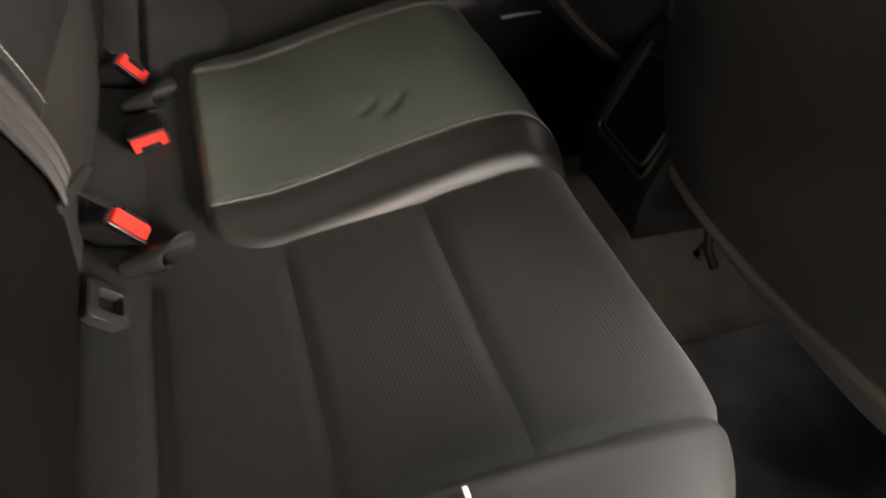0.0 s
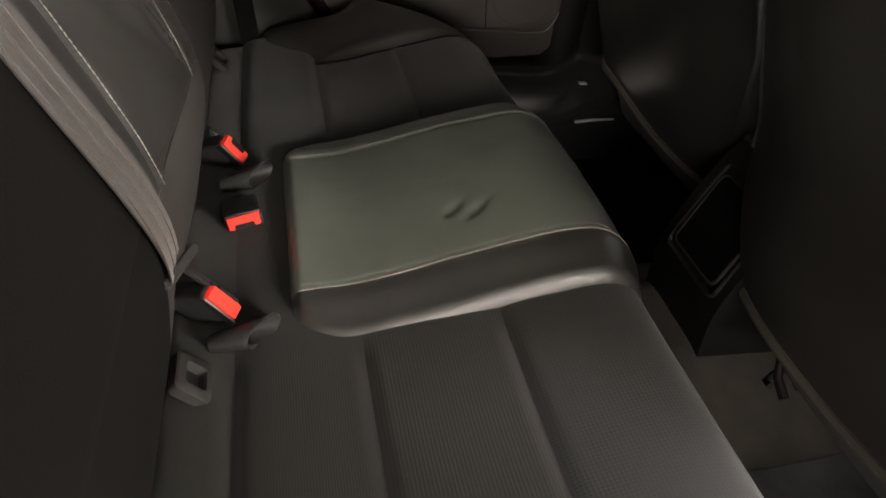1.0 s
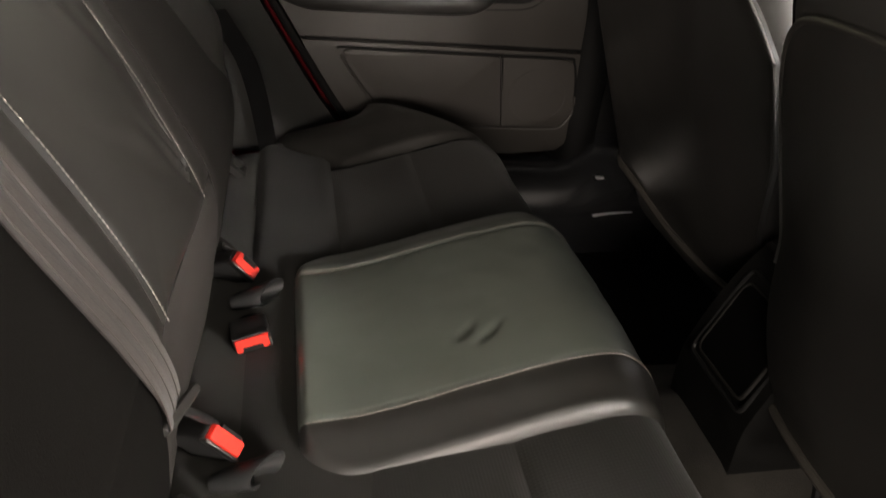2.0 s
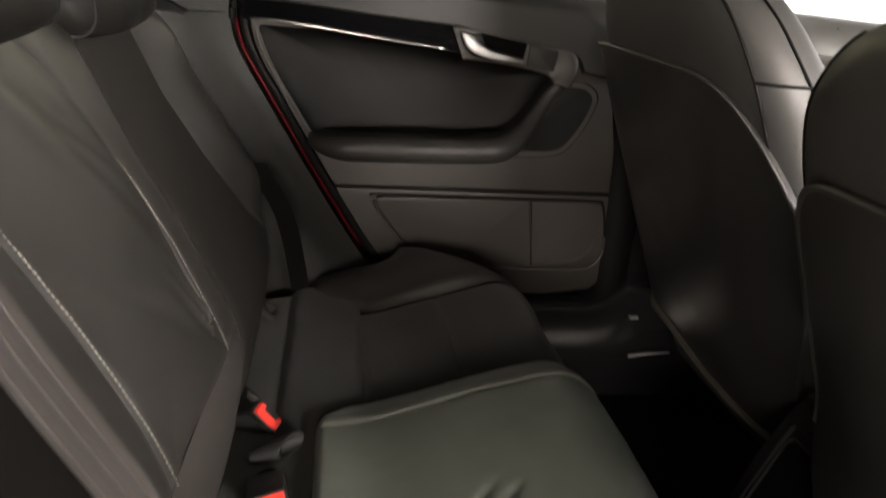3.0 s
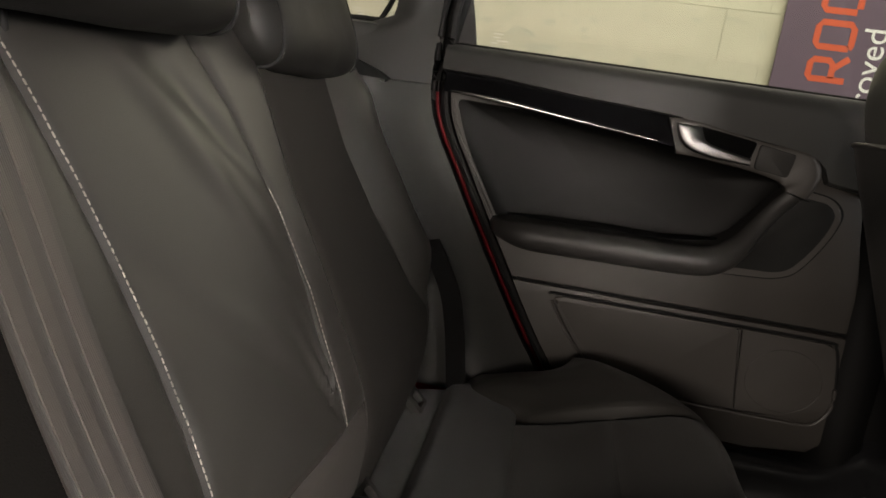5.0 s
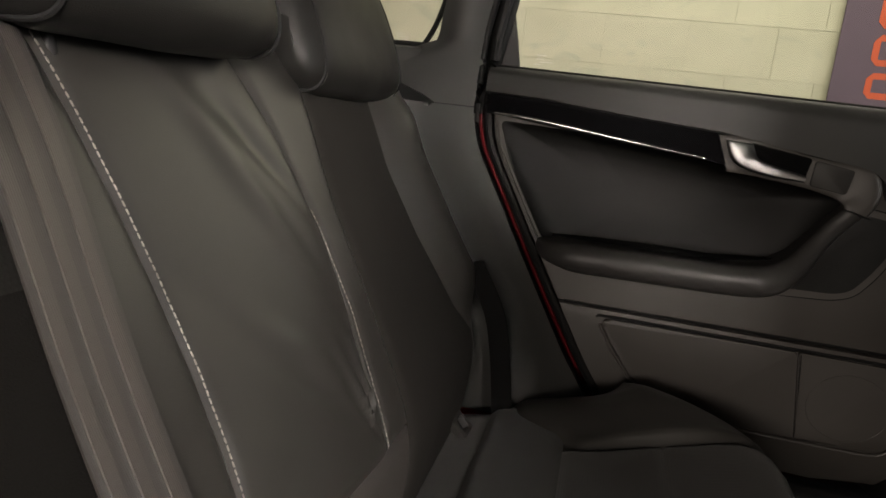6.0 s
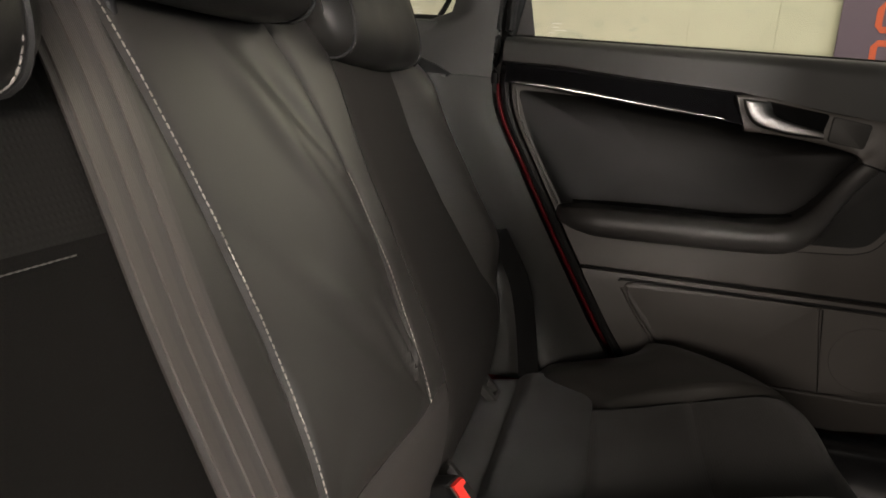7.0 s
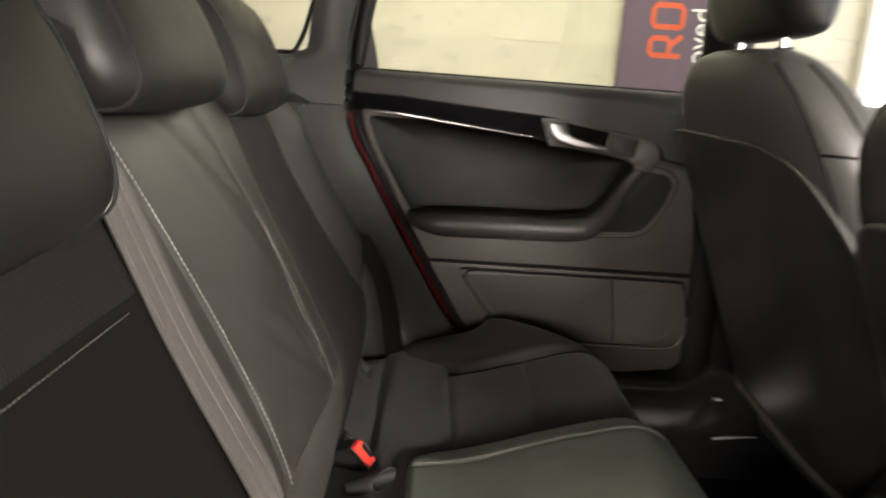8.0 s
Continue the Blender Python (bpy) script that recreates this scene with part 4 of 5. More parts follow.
def stitches(name, pts, mat, parent, length=0.0040, gap=0.0010, r=0.00062, label=""):
    """A row of single thread stitches along a line, joined."""
    pts = [Vector(p) for p in pts]
    dist = [0.0]
    for a, b in zip(pts, pts[1:]):
        dist.append(dist[-1] + (b - a).length)
    verts, faces, d = [], [], 0.0

    def place(q):
        i = min(max(int(np.searchsorted(dist, q, side="right")) - 1, 0), len(pts) - 2)
        return pts[i].lerp(pts[i + 1], (q - dist[i]) / (dist[i + 1] - dist[i]))
    while d + length < dist[-1]:
        a, b = place(d), place(d + length)
        g = (b - a).normalized()
        s = g.cross(Vector((0.3, 0.2, 1))).normalized()
        t = s.cross(g)
        n = len(verts)
        for p, k in ((a, 0.75), (a.lerp(b, 0.5), 1.0), (b, 0.75)):
            verts += [p + s * r * k, p + t * r * k, p - s * r * k, p - t * r * k]
        for i in (0, 4):
            for j in range(4):
                faces.append((n + i + j, n + i + (j + 1) % 4, n + i + 4 + (j + 1) % 4, n + i + 4 + j))
        faces += [(n, n + 3, n + 2, n + 1), (n + 8, n + 9, n + 10, n + 11)]
        d += length + gap
    me = bpy.data.meshes.new(name)
    me.from_pydata(verts, [], faces)
    me.materials.append(mat)
    ob = new(name, me)
    ob["kind"] = "stuff"
    if label:
        ob["label"] = label
    return inside(ob, parent)


for sign in (1, -1):
    line = []
    for k in range(60):
        d = lerp(PX0 + 0.012, S_END - 0.12, k / 59)
        y = sign * 0.1335
        line.append(CUSHION.at(d, mid_height(d, y) + 0.0008, y))
    stitches("stitching", line, THREAD, bench, length=0.0050, gap=0.0010, r=0.0009 if sign < 0 else 0.0005, label="row of pale stitches")

# ---- rear backrest ----
BACK = Profile([(-0.020, 0.235), (-0.014, 0.268), (-0.009, 0.305), (-0.006, 0.350), (-0.011, 0.393), (-0.028, 0.440), (-0.056, 0.496), (-0.084, 0.551), (-0.112, 0.606), (-0.140, 0.661), (-0.166, 0.714), (-0.190, 0.760), (-0.212, 0.786), (-0.245, 0.797), (-0.285, 0.790), (-0.30, 0.765)], lambda y: -0.011 * smoothstep(0.14, -0.08, y))


def bpatch(d0, d1, ya, yb, height, nu, nv, groove=0.0028, width=0.005, back=0.03):
    def fn(u, v):
        d = lerp(d0, d1, u)
        y0 = ya(d) if callable(ya) else ya
        y1 = yb(d) if callable(yb) else yb
        y = lerp(y0, y1, v)
        e = min(u * (d1 - d0), (1 - u) * (d1 - d0), v * abs(y1 - y0), (1 - v) * abs(y1 - y0))
        return BACK.at(d, -(height(d, y, e) - groove * math.exp(-(e / width) ** 2)), y)

    def off(u, v):
        d = lerp(d0, d1, u)
        return BACK.at(d, back) - BACK.at(d, 0.0)
    return slab(fn, nu, nv, off)


def bz(z):
    return BACK.where(2, z)


backrest = under(part("backrest", slab(lambda u, v: (lerp(-0.06, -0.30, u), lerp(-0.62, 0.62, v), lerp(0.22, 0.77, u)), 6, 8, (-0.03, 0, 0)), CARPET, None, "leather and textile backrest with carpeted back"), rear_seat)
B_LOW, B_SEAM, B_TOP = bz(0.398), bz(0.625), BACK.length - 0.002


def low_h(d, y, e):
    return 0.0015 * noise.noise((d * 12, y * 10, 7.0))


def stitch_y(d, sign):
    """The two seams beside the middle field bow a little."""
    z = BACK.at(d).z
    if sign > 0:
        return float(np.interp(z, (0.39, 0.46, 0.53, 0.61, 0.70, 0.765, 0.80), (0.132, 0.142, 0.158, 0.156, 0.135, 0.105, 0.095)))
    return float(np.interp(z, (0.39, 0.46, 0.50, 0.55, 0.61, 0.66, 0.715, 0.755, 0.80), (-0.110, -0.099, -0.094, -0.092, -0.095, -0.100, -0.110, -0.120, -0.132)))


def mid_back_h(d, y, e):
    p = BACK.at(d)
    q = (p.z, y)
    h = 0.006 * (1 - math.exp(-e / 0.04)) + 0.004 * noise.noise((p.z * 7, y * 6, 2.0))
    # folds that run to the lower corner of the far seam
    for k in range(5):
        a = radians(62 + 9 * k)
        dz, dy = p.z - 0.402, y - 0.128
        along = dz * math.sin(a) - dy * math.cos(a)
        across = dz * math.cos(a) + dy * math.sin(a)
        if along > 0:
            h += (0.0042 if k % 2 else -0.0040) * math.exp(-(across / (0.003 + 0.05 * along)) ** 2) * smoothstep(0.0, 0.02, along) * smoothstep(0.14, 0.03, along)
    # shallow diagonal wrinkles higher up
    for z0, y0, tilt, amount in ((0.64, 0.06, 0.9, 0.0034), (0.68, 0.09, 0.85, -0.0034), (0.70, 0.03, 0.8, 0.0024), (0.60, 0.10, 1.0, -0.0026), (0.53, 0.02, 0.6, 0.0024), (0.48, 0.05, 0.7, -0.0024), (0.46, -0.02, 0.5, 0.0018), (0.57, -0.04, 0.75, -0.0016)):
        across = (p.z - z0) * math.cos(tilt) + (y - y0) * math.sin(tilt)
        along = (p.z - z0) * math.sin(tilt) - (y - y0) * math.cos(tilt)
        h += 1.35 * amount * math.exp(-(across / 0.014) ** 2 - (along / 0.08) ** 2)
    return h


inside(part("middle_field", bpatch(B_LOW, B_TOP, lambda d: stitch_y(d, -1), lambda d: stitch_y(d, 1), mid_back_h, 90, 50), LEATHER, None, "creased black leather middle field"), backrest)


def outer_y(d):
    return float(np.interp(BACK.at(d).z, (0.25, 0.45, 0.55, 0.80), (0.560, 0.580, 0.632, 0.625)))


def strip_h(d, y, e):
    return 0.002 * (1 - math.exp(-e / 0.02)) + 0.0015 * noise.noise((d * 10, y * 9, 11.0))


def ins(d, sign, k):
    z = BACK.at(d).z
    if k == 0 and sign < 0:
        return -float(np.interp(z, (0.40, 0.62, 0.80), (0.186, 0.184, 0.178)))
    if k == 0:
        return sign * float(np.interp(z, (0.40, 0.50, 0.62, 0.73, 0.80), (0.205, 0.212, 0.214, 0.235, 0.245)))
    return sign * float(np.interp(z, (0.40, 0.45, 0.56, 0.65, 0.73, 0.80), (0.56, 0.505, 0.452, 0.432, 0.445, 0.45)))


inside(part("lower_band", bpatch(0, B_LOW, lambda d: ins(d, -1, 0), lambda d: ins(d, 1, 0), low_h, 16, 60), LOWCLOTH, None, "smooth dark textile band"), backrest)
B_INS = bz(0.418)
# Near side band, with its shade put into the cloth colour.
inside(part("lower_side", bpatch(0, B_INS, lambda d: -outer_y(d), lambda d: ins(d, -1, 0), low_h, 24, 40), NEARCLOTH_SHADED, None, "smooth dark textile band"), backrest)


def wing_h(d, y, e):
    z = BACK.at(d).z
    t = (abs(y) - abs(ins(d, 1, 1))) / 0.16
    return 0.032 * math.sin(math.pi * min(1, max(0, t))) * smoothstep(0.40, 0.50, z) * smoothstep(0.80, 0.70, z) + 0.0015 * noise.noise((d * 12, y * 12, 4.0))


for sign in (1, -1):
    def rng(a, b, sign=sign):
        return (a, b) if sign > 0 else (b, a)
    a, b = rng(lambda d, s=sign: stitch_y(d, s), lambda d, s=sign: ins(d, s, 0))
    inside(part("side_strip", bpatch(B_LOW, B_TOP, a, b, strip_h, 60, 14), LEATHER, None, "narrow black leather strip"), backrest)
    a, b = rng(lambda d, s=sign: ins(d, s, 0), lambda d, s=sign: ins(d, s, 1))
    if sign > 0:
        inside(part("inset", bpatch(0, B_TOP, a, b, strip_h, 80, 36, groove=0.0015), SIDECLOTH, None, "dark textile inset"), backrest)
    else:
        # The near inset's shade is in its colour; the far one is lighter.
        inside(part("lower_inset", bpatch(B_INS, B_SEAM, a, b, strip_h, 36, 36, groove=0.001), NEARCLOTH_SHADED, None, "dark textile inset"), backrest)
        inside(part("upper_inset", bpatch(B_SEAM, B_TOP, a, b, strip_h, 36, 36), WAFFLE_DARK, None, "dark textile inset"), backrest)
    a, b = rng(lambda d, s=sign: ins(d, s, 1), lambda d, s=sign: s * outer_y(d))
    inside(part("wing", bpatch(0 if sign > 0 else B_INS, B_TOP, a, b, wing_h, 80, 24), LEATHER, None, "padded black leather side wing"), backrest)
    top = B_TOP - 0.06 if sign < 0 else bz(0.63)
    line = [BACK.at(lerp(B_LOW + 0.004, top, k / 59), -0.0015 if sign > 0 else -0.0026, stitch_y(lerp(B_LOW + 0.004, top, k / 59), sign) + (0.002 if sign < 0 else -0.003)) for k in range(60)]
    stitches("stitching", line, THREAD, backrest, length=0.0042, gap=0.0016, r=0.00075 if sign < 0 else 0.0006, label="row of pale stitches")
line = [BACK.at(B_SEAM - 0.008, -0.0035, lerp(-0.43, -0.222, k / 20)) for k in range(21)]
stitches("stitching", line, THREAD_DARK, backrest)


# ---- headrests ----
def headrest(name, hw, hz, hx, label, side_flat=0.82):
    """A padded rest on its posts: origin at the middle of its lower edge."""
    t = thing(name, label, "headrest", (0, 0, 0))
    rings = []
    n = 26
    for i in range(n + 1):
        q = -1 + 2 * i / n
        y = hw * math.sin(q * math.pi / 2) if abs(q) < 1 else hw * q
        s = (max(0.0, 1 - abs(y / hw) ** 5.0)) ** 0.40
        s = max(s, 0.02)
        ring = []
        for k in range(36):
            a = 2 * math.pi * k / 36
            c, w = math.cos(a), math.sin(a)
            rx = hx * math.copysign(abs(c) ** 0.75, c)
            rz = hz * math.copysign(abs(w) ** 0.72, w)
            lean = -0.28 * (rz + hz)
            thin = 1.0 - 0.28 * smoothstep(-hz, hz, rz)
            ring.append((rx * thin * s + lean, y, hz + rz * s ** 0.55 + 0.004 * noise.noise((rx * 12, y * 9, rz * 12))))
        rings.append(ring)
    part("pad", loft(rings), HEAD_LEATHER, t, "smooth black leather pad")
    for sgn in (1, -1):
        pts = []
        y = sgn * hw * side_flat
        s = (1 - abs(y / hw) ** 5.0) ** 0.40
        for k in range(41):
            a = 2 * math.pi * k / 40
            c, w = math.cos(a), math.sin(a)
            rx = hx * math.copysign(abs(c) ** 0.75, c)
            rz = hz * math.copysign(abs(w) ** 0.72, w)
            thin = 1.0 - 0.28 * smoothstep(-hz, hz, rz)
            pts.append((rx * thin * s * 1.012 - 0.28 * (rz + hz), y, hz + rz * s ** 0.55 * 1.012))
        part("piping", tube(pts, 0.0022, 6, up=(0, 1, 0)), PLASTIC_DARK, t)
        if hw > 0.16:
            mid = Vector((-0.28 * hz, y, hz))
            stitches("stitching", [mid + (Vector(p) - mid) * 1.004 - Vector((0, sgn * 0.005, 0)) for p in pts], THREAD, t, r=0.0007, label="row of pale stitches")
        part("post", tube([(-0.01, sgn * hw * 0.5, -0.09), (-0.03, sgn * hw * 0.5, 0.05)], 0.006, 10), PLASTIC_DARK, t, "dark post")
    return t


far_head = headrest("rear_headrest", 0.165, 0.090, 0.058, "black leather headrest on the rear backrest")
far_head.matrix_basis = pose(-0.186, 0.370, 0.735)
tagged(far_head, group="rear headrests")
near_head = copy_thing(far_head, pose(-0.150, -0.393, 0.690))
mid_head = headrest("rear_headrest", 0.152, 0.075, 0.060, "low wide black leather headrest on the rear backrest")
mid_head.matrix_basis = pose(-0.176, -0.030, 0.760)
tagged(mid_head, group="rear headrests")


# ---- belts, buckles and child seat guides ----
def ribbon(path, width_dir, width, thick, mat, name, parent, label="", n=6, lift=None):
    path = [Vector(p) for p in path]

    def fn(u, v):
        i = u * (len(path) - 1)
        k = min(int(i), len(path) - 2)
        p = path[k].lerp(path[k + 1], i - k)
        w = width(u) if callable(width) else width
        q = p + Vector(width_dir) * w * (v - 0.5)
        return q
    return under(part(name, slab(fn, max(8, 2 * len(path)), n, thick), mat, None, label), parent)


belt = thing("middle_seat_belt", "taupe striped seat belt lying down the backrest", "seat belt", (-0.1, -0.18, 0.36))
path = []
for k in range(30):
    z = lerp(0.775, 0.366, k / 29)
    d = bz(z)
    path.append(BACK.at(d, -0.0080 - 0.002 * math.sin(k * 0.35), lerp(-0.167, -0.180, k / 29) + 0.004 * math.sin(k * 0.21)))
ribbon(path, (0.02, 1.0, 0.0), lambda u: 0.061 - 0.020 * smoothstep(0.80, 1.0, u), (-0.0015, 0, -0.0008), BELT, "webbing", belt, "woven taupe webbing")
for k in range(3):
    o = -0.0200 + 0.0195 * k
    p2 = [p + Vector((0.02, 1.0, 0.0)) * o + Vector((0.0012, 0, 0.0006)) for p in path]
    ribbon(p2, (0.02, 1.0, 0.0), 0.0095, (-0.001, 0, -0.0006), material("pale_belt_band", (0.046, 0.039, 0.034), 0.34, spec=0.9, grain=0.16, grain_scale=1.6, kind="rib", sheen=0.3), "woven_band", belt, "paler raised band", n=3)
tip = path[-1]
BUCKLE_X, BUCKLE_Z = (0.60, -0.55, 0.45), (0.42, 0.75, 0.36)


def bar(a, b, w, h, across, n=12):
    """A flat rounded bar from a to b: w and h are its half width along across and its half thickness."""
    a, b, across = Vector(a), Vector(b), Vector(across).normalized()
    up = (b - a).cross(across).normalized()
    rows = []
    for t, k in ((0, 0.6), (0.08, 0.92), (0.2, 1), (0.8, 1), (0.92, 0.92), (1, 0.6)):
        p = a.lerp(b, t)
        rows.append([p + across * w * k * math.copysign(abs(math.cos(q)) ** 0.6, math.cos(q)) + up * h * k * math.copysign(abs(math.sin(q)) ** 0.6, math.sin(q)) for q in (2 * math.pi * j / n for j in range(n))])
    return loft(rows)


ring_mid = tip + Vector((0.004, 0.004, -0.004))
under(part("tongue_ring", bar(ring_mid + Vector((-0.010, -0.026, 0.000)), ring_mid + Vector((0.010, 0.024, 0.002)), 0.006, 0.005, (0.6, 0.0, 0.8)), GREYPLASTIC, None, "grey moulded ring of the belt tongue"), belt)
under(part("tongue", bar(ring_mid + Vector((0.002, 0.002, -0.002)), (0.012, -0.150, 0.318), 0.014, 0.0045, (0.5, 0.45, -0.7)), PLASTIC_DARK, None, "black belt tongue"), belt)
under(part("tongue_plate", bar((0.008, -0.152, 0.321), (0.026, -0.149, 0.306), 0.011, 0.0018, (0.57, 0.0, -0.82)), SATIN, None, "metal plate of the tongue"), belt)

far_belt = thing("outer_seat_belt", "black seat belt end beside the rear bench", "seat belt", (0.03, 0.61, 0.25))
ribbon(catmull([(-0.03, 0.600, 0.50), (0.012, 0.594, 0.43), (0.030, 0.588, 0.375), (0.042, 0.585, 0.31), (0.050, 0.584, 0.252), (0.052, 0.584, 0.24)], 5), (0.95, 0.0, 0.25), 0.034, (0, 0.002, 0), BELT_BLACK, "webbing", far_belt, "black webbing")


def buckle(name, m, label, lying=False, latched=False):
    """A latch housing with a red button at its end: x along it to the button, y across, z through its thickness."""
    t = thing(name, label, "buckle", (0, 0, 0), group="belt buckles")
    n = -0.040 if lying else -0.068
    part("housing", box(n / 2 - 0.004, 0, 0, -n, 0.044, 0.023, 0.006, 3), PLASTIC_DARK, t)
    # the button: a face with a notch for the slot
    face = [(-0.0195, -0.0085), (0.0195, -0.0085), (0.0195, 0.0085), (0.0125, 0.0085), (0.0125, 0.0020), (-0.0125, 0.0020), (-0.0125, 0.0085), (-0.0195, 0.0085)]
    if latched:
        face = [(-0.0195, -0.0085), (0.0195, -0.0085), (0.0195, 0.0060), (-0.0195, 0.0060)]
    if lying:
        face = [(y, -z) for y, z in reversed(face)]
    bm = bmesh.new()
    pts = rounded(face, 0.0022, 3)
    rows = [[bm.verts.new((x, p[0] * k, p[1] * k)) for p in pts] for x, k in ((-0.012, 1.0), (0.0005, 1.0), (0.0022, 0.93))]
    grid_faces(bm, rows, closed_v=True)
    bm.faces.new(rows[0])
    bm.faces.new(rows[-1])
    part("button", bm, RED, t, "bright red release button")
    side = 1 if lying else -1
    part("rim", box(-0.004, 0, side * 0.0105, 0.012, 0.041, 0.0028, 0.001), PLASTIC_DARK if lying else SATIN, t, "" if lying else "bright metal edge")
    if lying:
        part("rim_end", box(-0.002, 0.0208, -0.002, 0.010, 0.0024, 0.012, 0.0008), SATIN, t, "bright metal edge")
    part("slot", box(-0.0025, 0, -side * 0.0060, 0.008, 0.025, 0.0070), RUBBER, t)
    part("stalk", tube([(n, 0, 0), (n - 0.025, 0, -0.006), (n - 0.045, 0, -0.022)], 0.013, 10, 0.45), BELT_BLACK, t)
    t.matrix_basis = m
    return t


def frame_from(o, x, z):
    x, z = Vector(x).normalized(), Vector(z)
    y = z.cross(x).normalized()
    z = x.cross(y)
    return Matrix(((x.x, y.x, z.x, o[0]), (x.y, y.y, z.y, o[1]), (x.z, y.z, z.z, o[2]), (0, 0, 0, 1)))


buckle("belt_buckle", frame_from((0.026, -0.161, 0.305), BUCKLE_X, BUCKLE_Z), "black buckle with red button holding the belt tongue", latched=True)
buckle("belt_buckle", frame_from((0.041, 0.014, 0.274), (0.12, -0.86, 0.10), (-0.2, 0.10, 0.95)), "black buckle with red button lying on the bench", True)
buckle("belt_buckle", frame_from((0.030, 0.150, 0.292), BUCKLE_X, BUCKLE_Z), "black buckle with red button standing behind the bench")


def sleeve(at, d):
    t = thing("buckle_sleeve", "dark moulded sleeve with an open end on the bench", "sleeve", at, group="buckle sleeves")
    p, d = Vector(at), Vector(d)
    side = d.cross(Vector((0, 0, 1))).normalized()
    up = side.cross(d).normalized()
    bm = bmesh.new()
    rows = []
    for s, r in ((0.0, 0.007), (0.25, 0.0105), (0.7, 0.0125), (0.95, 0.0140), (1.0, 0.0135), (1.0, 0.0105), (0.6, 0.0095)):
        # the mouth is cut aslant, towards the near side of the car
        rows.append([bm.verts.new(p + d * s + side * r * 1.15 * math.cos(a) + up * r * math.sin(a) - d.normalized() * 0.016 * math.cos(a) * smoothstep(0.4, 1.0, s)) for a in (2 * math.pi * k / 20 for k in range(20))])
    grid_faces(bm, rows, closed_v=True)
    bm.faces.new(rows[0])
    under(part("tube", bm, PLASTIC_DARK), t)
    bm = bmesh.new()
    rows = [[bm.verts.new(p + d * s + side * 0.0098 * 1.15 * math.cos(a) + up * 0.0098 * math.sin(a)) for a in (2 * math.pi * k / 16 for k in range(16))] for s in (0.45, 0.70)]
    grid_faces(bm, rows, closed_v=True)
    bm.faces.new(rows[0])
    bm.faces.new(rows[-1])
    # Black plug as the shade deep in the sleeve.
    under(part("hollow", bm, SHADE_BLACK, None, "black plug for the shade inside the sleeve"), t)
    return t


sleeve((0.010, -0.178, 0.266), (0.052, 0.000, 0.014))
sleeve((0.012, 0.100, 0.268), (0.050, 0.004, 0.014))


def iso_guide(y):
    t = thing("child_seat_guide", "grey plastic child seat anchor guide in the seat gap", "anchor guide", (0.004, y, 0.268), group="anchor guides")
    outer = rounded([(-0.024, -0.021), (0.024, -0.021), (0.024, 0.021), (-0.024, 0.021)], 0.008, 4)
    inner = rounded([(-0.012, -0.011), (0.012, -0.011), (0.012, 0.010), (-0.012, 0.010)], 0.004, 4)
    turn = frame_from((-0.003, y, 0.2645), (0, 1, 0), (0.70, 0, 0.71))
    bm = bmesh.new()
    rows = []
    for ring, w in ((outer, -0.006), (outer, 0.004), ([p * 0.9 for p in outer], 0.006), ([p * 1.1 for p in inner], 0.006), (inner, 0.004), (inner, -0.006)):
        rows.append([bm.verts.new(turn @ Vector((p[0], p[1], w))) for p in ring])
    grid_faces(bm, rows, closed_v=True, closed_u=True)
    under(part("rim", bm, GREYPLASTIC), t)
    bm = bmesh.new()
    bm.faces.new([bm.verts.new(turn @ Vector((p[0], p[1], -0.004))) for p in inner])
    r = bmesh.ops.extrude_face_region(bm, geom=bm.faces[:])
    bmesh.ops.translate(bm, vec=turn.to_3x3() @ Vector((0, 0, -0.004)), verts=[v for v in r["geom"] if isinstance(v, bmesh.types.BMVert)])
    under(part("opening", bm, RUBBER), t)
    return t


for y in (-0.22, 0.222, 0.50):
    iso_guide(y)


scrap = thing("paper_scrap", "tiny white paper scrap lying on the leather bolster", "scrap", (0.228, -0.500, 0.322))
under(part("flake", box(0.228, -0.500, 0.3225, 0.004, 0.009, 0.001, 0.0003, 1), WHITEPRINT), scrap)


